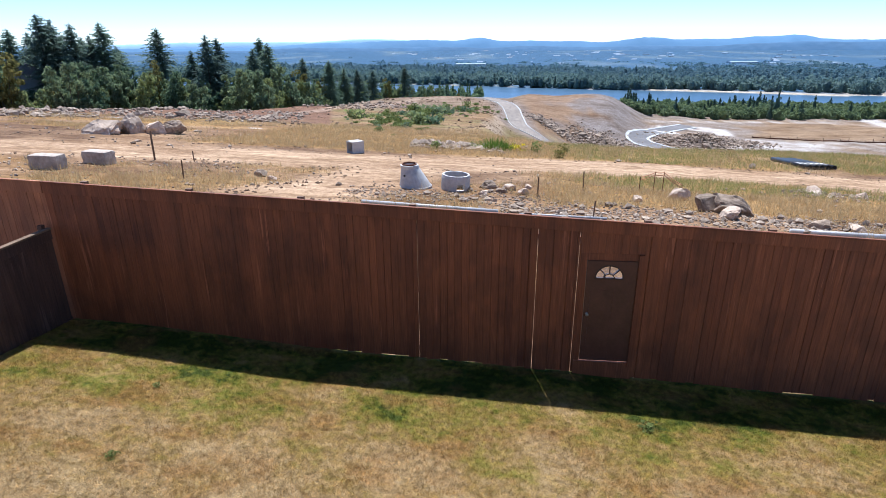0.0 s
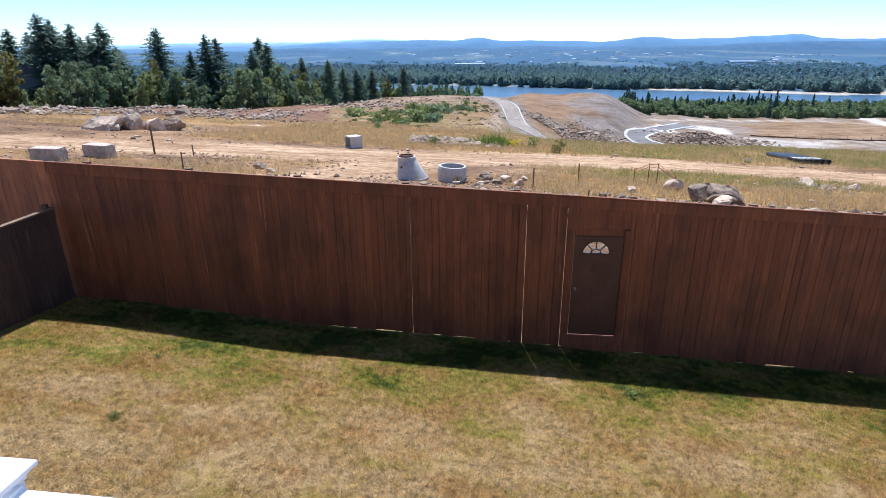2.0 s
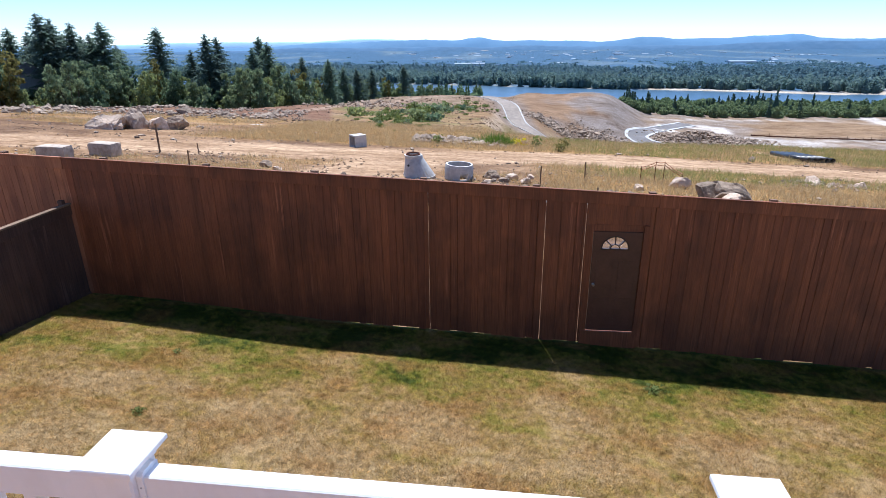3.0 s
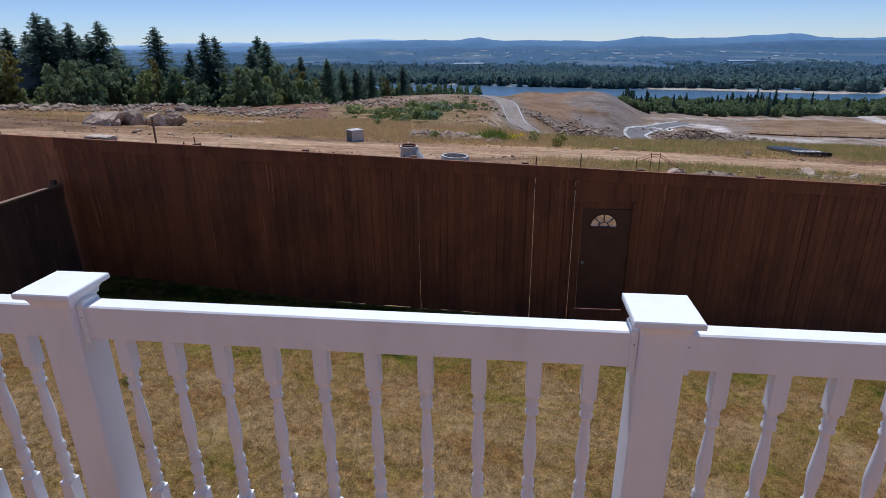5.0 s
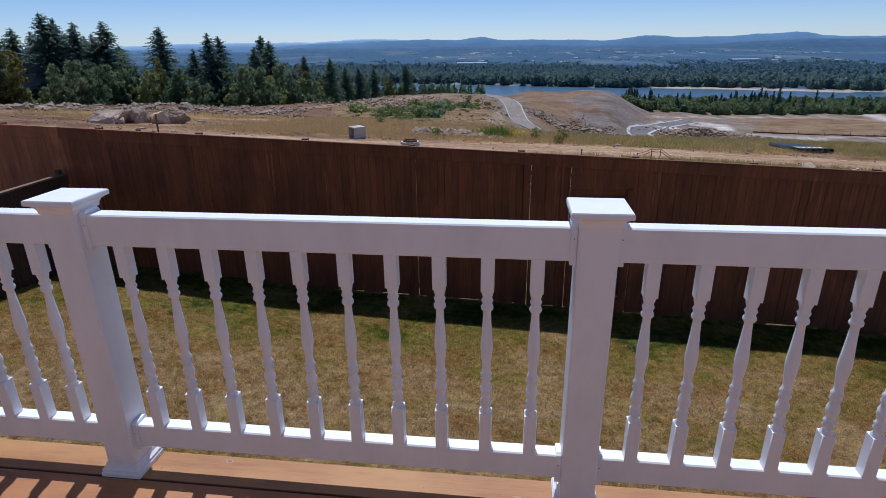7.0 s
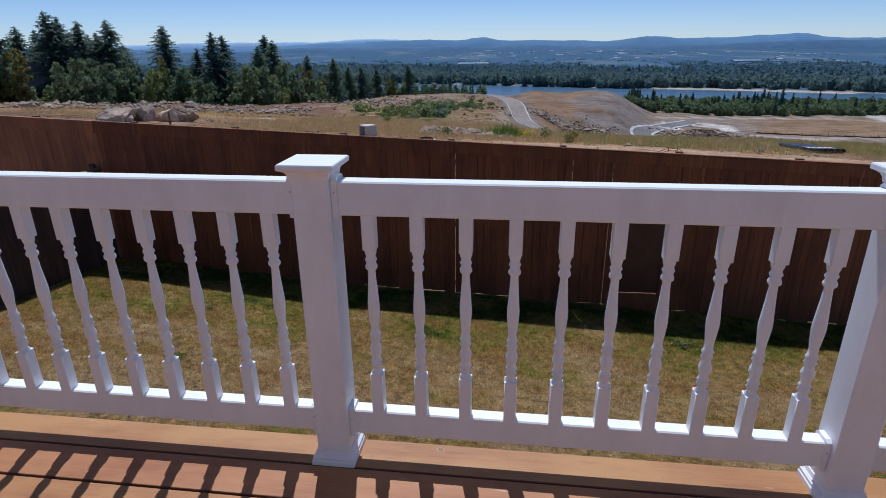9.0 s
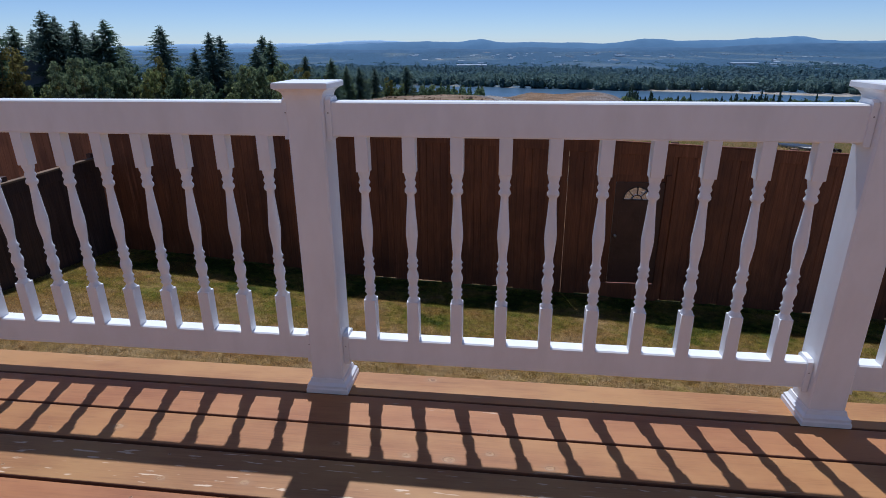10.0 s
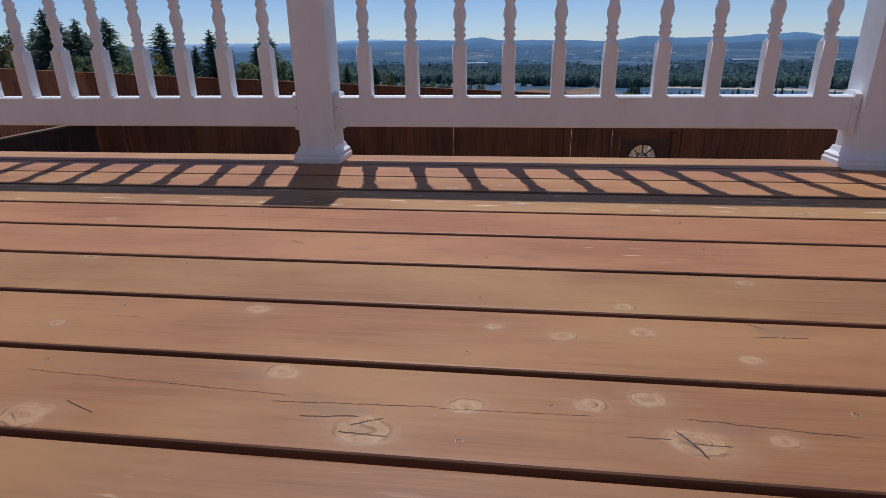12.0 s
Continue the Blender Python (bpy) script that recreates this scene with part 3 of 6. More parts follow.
def stones(rng, spots, material, name, **tags):
    """Many small stones in one mesh; spots: x, y, z, size."""
    base = []
    for k in range(6):
        bm = bmesh.new()
        bmesh.ops.create_icosphere(bm, subdivisions=1, radius=1.0)
        for v in bm.verts:
            v.co *= 1 + 0.75 * noise.noise(v.co * 1.3 + Vector((k * 7.3, 0, 0))) + 0.35 * noise.noise(v.co * 3.1 + Vector((0, k * 3.7, 0)))
        bm.verts.index_update()
        base.append((np.array([v.co[:] for v in bm.verts]), np.array([[v.index for v in f.verts] for f in bm.faces])))
        bm.free()
    verts, faces, count = [], [], 0
    for x, y, z, s in spots:
        co, fs = base[rng.integers(6)]
        t = rng.uniform(0, 6.28)
        c, sn = math.cos(t), math.sin(t)
        sc = s * rng.uniform(0.6, 1.3, 3) * (1, 1, 0.75)
        p = co * sc
        verts.append(np.stack([p[:, 0] * c - p[:, 1] * sn + x, p[:, 0] * sn + p[:, 1] * c + y, p[:, 2] + z + s * 0.2], 1))
        faces.append(fs + count)
        count += len(co)
    me = bpy.data.meshes.new(name)
    me.from_pydata(np.concatenate(verts).tolist(), [], np.concatenate(faces).tolist())
    me.materials.append(material)
    return tagged(new(name, me), kind="stuff", **tags)


def domes(rng, places, detail=2):
    """Rounded tree crowns in one mesh, closed and top-lit; places: x, y, z, height, width, conifer."""
    base = []
    for k in range(8):
        bm = bmesh.new()
        bmesh.ops.create_icosphere(bm, subdivisions=detail, radius=1.0)
        for v in bm.verts:
            v.co *= 1 + 0.45 * noise.noise(v.co * 1.9 + Vector((k * 5.1, 2, 0))) + 0.2 * noise.noise(v.co * 4.5 + Vector((0, k * 3.3, 0)))
        bm.verts.index_update()
        base.append((np.array([v.co[:] for v in bm.verts]), np.array([[v.index for v in f.verts] for f in bm.faces])))
        bm.free()
    verts, faces, count = [], [], 0
    for x, y, z, h, w, conical in places:
        co, fs = base[rng.integers(8)]
        t = rng.uniform(0, 6.28)
        c, s = math.cos(t), math.sin(t)
        p = co.copy()
        if conical:
            p[:, :2] *= (0.62 - 0.55 * p[:, 2:3])
        px, py = p[:, 0] * c - p[:, 1] * s, p[:, 0] * s + p[:, 1] * c
        verts.append(np.stack([x + px * w, y + py * w, z + (p[:, 2] * 0.55 + 0.45) * h], 1))
        faces.append(fs + count)
        count += len(co)
    return np.concatenate(verts), np.concatenate(faces)

# ---------------------------------------------------------------- the lie of the land
FENCE_Y = 9.07
SIDE_X = -7.75


def bump(x, y, cx, cy, rx, ry, h):
    return h * math.exp(-((x - cx) / rx) ** 2 - ((y - cy) / ry) ** 2)


def smooth(a, b, v):
    k = min(1.0, max(0.0, (v - a) / (b - a)))
    return k * k * (3 - 2 * k)


def crest(a):
    """Distance of the brow over which the site falls to the river, by bearing x / y."""
    return 112 + 63 * smooth(-0.5, -0.32, a) + 105 * smooth(-0.32, -0.12, a) + 15 * smooth(0.15, 0.3, a)


def land(x, y):
    """Height of the ground behind the fence: the sloping site, its mound and basin, the fall to the river, the plain beyond."""
    a = x / max(y, 20.0)
    z = -1.8 - 0.1 * y - 0.0386 * max(-62.0, min(140.0, x))
    z -= 1.1 * math.exp(-max(0.0, y - 9.0) / 4.0)
    rim = 54 + 6 * smooth(0.22, 0.5, a)
    basin = smooth(rim, rim + 122, y) * smooth(0.03, 0.22, a)
    floor = -30.0 - 0.004 * (x - 60)
    z += (min(z, floor) - z if y < 190 else floor - z) * basin
    # the hollow between the terrace and the new road
    side = smooth(-0.03, 0.03, a) * (1 - smooth(0.12, 0.2, a))
    z -= side * 5.2 * smooth(58, 128, y) * (1 - 0.42 * smooth(128, 165, y)) * (1 - smooth(165, 205, y))
    z += bump(x, y, -8, 255, 66, 60, 5.8)
    # the flat-topped gravel hill
    hill = smooth(0.0, 0.05, a) * (1 - smooth(0.165, 0.25, a)) * smooth(186, 224, y) * (1 - smooth(252, 268, y))
    z += max(0.0, -19.5 + 0.5 * math.sin(x * 0.22) - z) * hill
    over = max(0.0, y - crest(a))
    z = max(z - 0.38 * over, -66.0)
    if y > 600:
        z = max(z, -66.0 + 6.0 * smooth(0, 14, y - far_bank(x)))
    return z


def far_bank(x):
    return 835 - 0.33 * max(-900.0, min(900.0, x))


def fence_top(x):
    return -0.493 - 0.0475 * (x + 0.454)


def grade(x):
    """Height of the ground along the back fence, by which its boards stand."""
    return -3.573 - 0.0517 * (x + 0.49)


def yard(x, y):
    """Height of the lawn: falls to the right, rises towards the house and the side fence."""
    return grade(x) + 0.10 * min(4.5, max(0.0, FENCE_Y - y)) + 0.16 * smooth(2.0, 7.0, -x)


def near_line(x, y, line):
    """Distance to a line of points in the plan."""
    best = 1e9
    for (ax, ay), (bx, by) in zip(line, line[1:]):
        ux, uy = bx - ax, by - ay
        k = max(0.0, min(1.0, ((x - ax) * ux + (y - ay) * uy) / (ux * ux + uy * uy)))
        best = min(best, math.hypot(x - ax - k * ux, y - ay - k * uy))
    return best


HAUL_ROAD = ((-60, 30), (-31, 32.3), (-24, 33.3), (-17, 34.7), (-9, 34.2), (-3, 36.3), (3.5, 38.4), (11.3, 39.5), (18.3, 38.2), (26, 35.5), (48, 27))
SPUR = ((-13, 13), (-9, 19.7), (-6.4, 24), (-5.6, 28), (-5, 34))
PAVED = ((-9.0, 246), (-4.4, 233), (0.0, 222), (2.8, 200.7), (4.0, 184.5), (4.9, 167.5), (6.6, 159.2), (9.2, 152.8), (11.8, 149.9), (15.6, 147), (22.5, 143.6))
TRAIL = ((0.2, 190), (-0.2, 166), (-1.6, 117), (-0.1, 90))
CREST_TRACK = ((-43, 126), (-49, 168), (-44, 186), (-38, 205), (-32, 226), (-22, 238))
LOOP = ((70, 224), (62, 218), (56, 211.5), (50, 204), (46.0, 198.5), (44.8, 194.5), (45.4, 190), (47.3, 185), (50, 179), (54, 171))
# pale trodden ways over the floor of the basin
WAYS = (((50, 207), (60.5, 221), (66, 219), (74, 222), (78, 212)), ((70, 191), (84, 199), (91, 195), (97, 190.5), (105, 190.5)), ((58, 233), (82, 241.6), (113, 247.6), (136, 249), (147, 243)), ((105, 196), (118, 197), (140, 199)))


def shore(a):
    """Width of the sandy beach on the far bank, by bearing x / y."""
    return 26 * smooth(0.2, 0.28, a) * (1 - smooth(0.68, 0.74, a)) + 60 * smooth(0.59, 0.61, a) * (1 - smooth(0.67, 0.69, a))


def mixed(a, b, k):
    return tuple(p + (q - p) * k for p, q in zip(a, b))


DIRT, DUST, BROWN = (0.32, 0.208, 0.118), (0.49, 0.345, 0.215), (0.17, 0.103, 0.058)
HAY, GRAVEL = (0.34, 0.21, 0.08), (0.24, 0.195, 0.16)
TARMAC, PALE = (0.345, 0.295, 0.245), (0.58, 0.55, 0.51)


def soil(x, y):
    """Colour of the bare ground at a place."""
    n = noise.noise(Vector((x * 0.09, y * 0.09, 0))) + 0.5 * noise.noise(Vector((x * 0.3, y * 0.3, 4)))
    a = x / max(y, 20.0)
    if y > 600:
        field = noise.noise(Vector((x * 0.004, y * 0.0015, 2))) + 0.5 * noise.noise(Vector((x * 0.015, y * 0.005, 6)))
        # plain tinted blue: the haze over it put into the ground colour
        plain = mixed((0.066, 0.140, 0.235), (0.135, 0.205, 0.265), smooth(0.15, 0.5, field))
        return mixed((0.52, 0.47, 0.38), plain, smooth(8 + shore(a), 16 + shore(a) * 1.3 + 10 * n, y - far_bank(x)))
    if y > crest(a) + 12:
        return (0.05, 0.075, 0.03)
    if y < 60:
        c = mixed(DIRT, BROWN, smooth(-0.2, 0.35, n))
        c = mixed(c, HAY, grass_at(x, y)[0])
        road = near_line(x, y, HAUL_ROAD)
        wheel = 0.5 + 0.5 * math.sin(road * 3.6 + 2 * n)
        c = mixed(c, mixed(DUST, DIRT, 0.7 * wheel), 1 - smooth(3.2 + n, 5.2 + n, road))
        return mixed(c, mixed(DUST, DIRT, 0.3), 1 - smooth(1.6 + n, 4.0 + n, near_line(x, y, SPUR)))
    c = mixed((0.285, 0.185, 0.095), (0.215, 0.175, 0.072), smooth(-0.35, 0.35, n))
    c = mixed(c, (0.27, 0.20, 0.15), smooth(150, 185, y + 20 * n) * 0.7)
    c = mixed(c, (0.29, 0.20, 0.12), smooth(0.25, 0.6, noise.noise(Vector((x * 0.05, y * 0.03, 11)))))
    c = mixed(HAY, c, smooth(58, 85 + 20 * n, y))
    if a < -0.3:
        c = mixed(c, (0.225, 0.130, 0.082), smooth(62 + 8 * n, 92 + 14 * n, y))
    hill = smooth(150, 185, y) * smooth(0.02, 0.05, a) * (1 - smooth(0.235, 0.26, a))
    c = mixed(c, mixed((0.27, 0.18, 0.11), (0.25, 0.215, 0.19), smooth(0.10, 0.16, a + 0.08 * n)), hill)
    floor = smooth(0.2, 0.28, a) * smooth(90, 150, y)
    c = mixed(c, mixed((0.27, 0.225, 0.185), (0.29, 0.215, 0.145), smooth(-0.1, 0.3, n)), floor)
    pond = smooth(0.40, 0.44, a + 0.03 * n) * smooth(199, 206, y + 5 * n) * (1 - smooth(244, 254, y + 6 * n))
    c = mixed(c, mixed((0.30, 0.205, 0.118), (0.24, 0.165, 0.10), smooth(0.0, 0.4, n)), 0.9 * pond)
    bed = smooth(179, 184, y + 4 * n) * (1 - smooth(193, 199, y + 5 * n)) * smooth(0.37, 0.42, a) * (1 - smooth(0.52, 0.58, a))
    c = mixed(c, PALE, 0.75 * bed)
    c = mixed(c, (0.40, 0.36, 0.32), 0.6 * smooth(0.25, 0.3, a) * smooth(0.1, 0.4, noise.noise(Vector((x * 0.06, y * 0.14, 17)))) * smooth(150, 170, y) * (1 - smooth(196, 204, y)))
    c = mixed(c, (0.42, 0.33, 0.235), 0.8 * (1 - smooth(1.0, 2.6 + n, near_line(x, y, TRAIL))))
    c = mixed(c, (0.40, 0.30, 0.22), 0.85 * (1 - smooth(1.4, 2.6 + n, near_line(x, y, CREST_TRACK))))
    c = mixed(c, GRAVEL, 1 - smooth(3.5, 7.5 + 2 * n, near_line(x, y, PAVED)))
    c = mixed(c, TARMAC, 1 - smooth(2.8, 3.2, near_line(x, y, PAVED)))
    for k, way in enumerate(WAYS):
        c = mixed(c, PALE, (0.9, 0.9, 0.6, 0.5)[k] * (1 - smooth(0.8, 2.4 + 1.6 * n, near_line(x, y, way))))
    c = mixed(c, (0.19, 0.185, 0.18), 1 - smooth(3.2, 3.6, near_line(x, y, LOOP)))
    c = mixed(c, PALE, 1 - smooth(3.0, 5.0, near_line(x, y, ((157, 292), (154, 272), (153, 258), (151, 236)))))
    return mixed(c, (0.66, 0.63, 0.59), smooth(0.45, 0.7, bump(x, y, 58, 211, 4, 9, 1.1) + bump(x, y, 76, 219, 9, 3.5, 1.1) + bump(x, y, 80, 212, 5, 4, 1.0) + 0.5 * n))


def grass_at(x, y):
    """How thick the dry grass stands, and how green it is."""
    n = noise.noise(Vector((x * 0.12, y * 0.16, 7))) + 0.6 * noise.noise(Vector((x * 0.45, y * 0.5, 1)))
    beyond = smooth(40.5, 43.5, y + 0.6 * n - 0.05 * max(0, x)) * smooth(-27, -20, x + 3 * n)
    right = smooth(1.5, 4.5, x + n) * smooth(22.0, 24.0, y + n) * (1 - smooth(33, 35.5, y + n))
    low = smooth(-0.1, 0.5, n) * 0.6
    left = bump(x, y, -13, 23.5, 4, 2.6, 1.0) + bump(x, y, -19, 21.5, 3, 2.0, 0.9)
    far_left = smooth(47, 52, y) * (1 - smooth(-30, -25, x)) * smooth(-0.1, 0.3, n)
    if abs(x - 25.6) < 1.8 and 42.5 < y < 55:
        return 0.15, 0.0
    if near_line(x, y, HAUL_ROAD) < 4.2 or near_line(x, y, SPUR) < 2.6:
        return 0.0, 0.0
    thick = min(1.0, max(beyond, right, low if y < 30 else 0, left, 0.8 * far_left))
    green = max(smooth(2, 10, x) * beyond * 0.75, smooth(4, 9, x) * smooth(27.5, 30.5, y) * (1 - smooth(33, 36, y)))
    return thick, min(1.0, green * (0.8 + 0.6 * n))


def make_land():
    """One sheet from the yard to the horizon, in rings round the deck."""
    angles = [radians(v) for v in (*range(-180, -72, 6), *np.arange(-70, 70.01, 0.5), *range(72, 181, 6))]
    radii, r = [1.0, 4.0, 7.0], 9.0
    while r < 4750:
        radii.append(r)
        r *= 1.019 if r < 330 else 1.035
    verts, faces, tint = [], [], []
    for r in radii:
        for t in angles:
            x, y = r * math.sin(t), r * math.cos(t)
            if y < FENCE_Y + 0.1:
                z = yard(x, y) - 0.25
                c = DIRT
            else:
                z = land(x, y)
                if y < 330:
                    z += 0.10 * noise.noise(Vector((x * 0.5, y * 0.5, 0))) * smooth(10, 25, y) + (0.35 * noise.noise(Vector((x * 0.06, y * 0.06, 3))) + 0.30 * noise.noise(Vector((x * 0.24, y * 0.24, 5)))) * smooth(40, 90, y)
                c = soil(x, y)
            verts.append((x, y, z))
            tint.append((*c, 1.0))
    n = len(angles)
    for i in range(len(radii) - 1):
        for k in range(n - 1):
            faces.append((i * n + k, i * n + k + 1, (i + 1) * n + k + 1, (i + 1) * n + k))
    me = bpy.data.meshes.new("ground")
    me.from_pydata(verts, [], [f[::-1] for f in faces])
    layer = me.color_attributes.new("soil", "FLOAT_COLOR", "POINT")
    layer.data.foreach_set("color", np.array(tint, dtype=np.float32).ravel())
    me.polygons.foreach_set("use_smooth", [True] * len(me.polygons))
    me.materials.append(SOIL)
    return tagged(new("ground", me), label="dusty sloping building site with dirt tracks and dry grass", category="ground", kind="structure")


make_land()

bm = bmesh.new()
prism(bm, ((-1800, 330), (1800, 330), (1800, 1300), (-1800, 1300)), 2, -61.6, -61.0)
thing("water", bm, WATER, label="broad calm blue river below the site", category="river", kind="structure")


# ---------------------------------------------------------------- lawn
def make_turf():
    bm = bmesh.new()
    nx, ny, x0, x1, y0, y1 = 110, 66, SIDE_X + 0.03, 15.0, -3.5, FENCE_Y + 0.03
    grid = []
    for j in range(ny + 1):
        for i in range(nx + 1):
            x, y = x0 + (x1 - x0) * i / nx, y0 + (y1 - y0) * j / ny
            grid.append(bm.verts.new((x, y, yard(x, y) + 0.02 * noise.noise(Vector((x * 1.5, y * 1.5, 0))) - 0.03)))
    for j in range(ny):
        for i in range(nx):
            k = j * (nx + 1) + i
            bm.faces.new((grid[k], grid[k + 1], grid[k + nx + 2], grid[k + nx + 1]))
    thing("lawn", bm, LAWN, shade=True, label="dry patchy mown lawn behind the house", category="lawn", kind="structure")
    rng = np.random.default_rng(5)
    count = 620000
    x = rng.uniform(x0, 10.5, count)
    y = rng.uniform(1.6, FENCE_Y - 0.12, count)
    hump = np.array([noise.noise(Vector((a * 2.1, b * 2.1, 9))) for a, b in zip(x[::8], y[::8])]).repeat(8)[:count]
    rise = np.clip((-x - 2.0) / 5.0, 0, 1)
    z = -3.573 - 0.0517 * (x + 0.49) + 0.10 * np.clip(FENCE_Y - y, 0, 4.5) + 0.16 * rise * rise * (3 - 2 * rise) - 0.03
    h = rng.uniform(0.015, 0.042, count) * (1.0 + 0.6 * hump)
    lean = rng.normal(0, 1.1, (count, 2)) * h[:, None]
    t = rng.uniform(0, 3.14, count)
    w = rng.uniform(0.0022, 0.0048, count)
    dx, dy = np.cos(t) * w, np.sin(t) * w
    p = np.stack([np.stack([x - dx, y - dy, z], 1), np.stack([x + dx, y + dy, z], 1), np.stack([x + lean[:, 0], y + lean[:, 1], z + h], 1)], 1)
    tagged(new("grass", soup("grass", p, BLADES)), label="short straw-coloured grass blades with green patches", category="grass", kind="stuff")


make_turf()


# a broad-leaved weed in the lawn and green clumps along the fence shade
def weed(name, x, y, z, spread, height, count, seed, material=SHRUB, **tags):
    rng = np.random.default_rng(seed)
    spot = np.stack([rng.normal(0, spread * 0.5, count), rng.normal(0, spread * 0.5, count), rng.uniform(0.05, 1, count) * height], 1)
    ob = new(name, soup(name, cards(rng, spot, np.full(count, spread * 0.22)), material))
    ob.matrix_basis = pose(x, y, z)
    return tagged(ob, **tags)


for n, (x, y, s) in enumerate(((-4.12, 5.1, 0.08), (3.5, 7.3, 0.16), (-4.6, 6.9, 0.07))):
    weed("lawn_weed", x, y, yard(x, y) - 0.03, s, 0.07, 90, n, label="low green weed in the dry lawn", category="weed", kind="stuff")


# ---------------------------------------------------------------- fence
SLAT_W, SLAT_H = 0.137, 2.98
# stretches where the boards stop short of the ground and daylight shows under them
DAYLIGHT = ((-1.25, -0.72), (-0.05, 0.42), (0.5, 0.75), (1.9, 2.4), (3.85, 4.1), (4.4, 4.75), (6.45, 7.1))


def slat_mesh(width, height, gap=0.002):
    bm = bmesh.new()
    box(bm, gap, width - 0.0005, -0.011, 0.011, 0, height, 0.004)
    return mesh_of("slat", bm, FENCE)


def make_fence(name, x0, x1, material, label, opening=None, slots=()):
    """Upright boards between posts, a deep top board and a cap that follow the slope."""
    root = empty(name, pose(x0, FENCE_Y, grade(x0)), label=label, category="fence")
    zero = root.matrix_basis.translation
    kinds = [slat_mesh(SLAT_W, SLAT_H, gap) for gap in (-0.001, 0.000, 0.0015, 0.003, 0.006)]
    for full in kinds:
        full.materials[0] = material
    x = x0
    rng = random.Random(len(name) + int(x1))
    while x < x1 - 0.06:
        cut = [v for v, _ in slots] + ([opening[0]] if opening else [])
        near = [v for v in cut if x + 0.004 < v < x + SLAT_W - 0.004]
        if near:
            me = slat_mesh(near[0] - x, SLAT_H)
            me.materials[0] = material
            piece("slat", me, root, Matrix.Translation(Vector((x, FENCE_Y, grade(x))) - zero))
            x = near[0]
        shifted = False
        for at, wide in slots:
            if abs(x - at) < 0.003:
                x = at + wide
                shifted = True
        if shifted:
            continue
        foot = grade(x) + rng.choice((-0.04, -0.04, -0.035, -0.03, -0.03, -0.04, -0.02, -0.03, -0.035, -0.014))
        if any(lo < x + SLAT_W / 2 < hi for lo, hi in DAYLIGHT):
            foot = grade(x) + rng.choice((-0.03, -0.012, -0.008, -0.004))
        if opening and x + SLAT_W > opening[0] + 0.006 and x < opening[1] - 0.006:
            if opening[2] is not None:
                high = fence_top(x) - 0.1 - opening[2]
                wide = min(SLAT_W, opening[1] - x)
                me = slat_mesh(wide, high)
                me.materials[0] = material
                piece("slat", me, root, Matrix.Translation(Vector((x, FENCE_Y, opening[2])) - zero))
            x += min(SLAT_W, opening[1] - x)
            continue
        else:
            piece("slat", rng.choice(kinds), root, Matrix.Translation(Vector((x, FENCE_Y + rng.uniform(-0.004, 0.004), foot)) - zero))
        x += SLAT_W
    # overlapping boards behind the joints, left open where daylight shows through
    cuts = sorted([(at, at + wide) for at, wide in slots] + ([(opening[0] - 0.01, opening[1] + 0.01)] if opening else []))
    edges = [x0] + [v for cut in cuts for v in cut] + [x1]
    for a, b in zip(edges[::2], edges[1::2]):
        if b - a > 0.05:
            bm = bmesh.new()
            prism(bm, ((a + 0.001, grade(a) - 0.012), (b - 0.001, grade(b) - 0.012), (b - 0.001, fence_top(b) - 0.05), (a + 0.001, fence_top(a) - 0.05)), 1, FENCE_Y + 0.0155, FENCE_Y + 0.024)
            bmesh.ops.translate(bm, verts=bm.verts, vec=-zero)
            part("backing", bm, material, root, "dark overlapping boards behind the joints")
    tilt = pose(0, 0, 0, 0, math.degrees(math.atan(0.0475)), 0)
    joints = [v for v in (-11.0, -8.9, -6.8, -4.7, -2.54, -0.454, 1.632, 3.72, 5.81, 7.9, 9.99, 12.1) if x0 - 0.2 <= v <= x1 + 0.2]
    ends = [x0] + [j for j in joints if x0 + 0.3 < j < x1 - 0.3] + [x1]
    for a, b in zip(ends, ends[1:]):
        bm = bmesh.new()
        box(bm, 0.002, b - a - 0.002, -0.035, -0.013, -0.235, -0.034, 0.003)
        board = part("top_board", bm, material, root)
        board.matrix_basis = Matrix.Translation(Vector((a, FENCE_Y, fence_top(a))) - zero) @ tilt
        bm = bmesh.new()
        box(bm, 0.002, b - a - 0.002, -0.042, 0.014, -0.033, 0.0, 0.004)
        cap = part("cap_board", bm, material, root)
        cap.matrix_basis = Matrix.Translation(Vector((a, FENCE_Y, fence_top(a))) - zero) @ tilt
        for drop in (0.35, 1.6, 2.85):
            bm = bmesh.new()
            if not (opening and a < opening[1] and b > opening[0] and drop > 0.5):
                box(bm, 0.0, b - a, 0.026, 0.06, -drop - 0.09, -drop, 0.003)
                rail = part("back_rail", bm, material, root)
                rail.matrix_basis = Matrix.Translation(Vector((a, FENCE_Y, fence_top(a))) - zero) @ tilt
            else:
                bm.free()
    for j in joints:
        if opening and opening[0] - 0.1 < j < opening[1] + 0.1:
            continue
        bm = bmesh.new()
        box(bm, -0.06, 0.06, 0.065, 0.155, -0.1, fence_top(j) - grade(j) + 0.02, 0.004)
        part("post", bm, LUMBER, root).matrix_basis = Matrix.Translation(Vector((j - 0.12, FENCE_Y, grade(j))) - zero)
    return root


make_fence("back_fence", SIDE_X + 0.05, 13.0, FENCE, "tall red-brown stained board fence along the lawn", (2.488, 3.585, -1.30), ((-0.49, 0.007), (1.555, 0.009), (1.70, 0.010), (2.44, 0.0065), (3.66, 0.0075), (8.02, 0.007)))
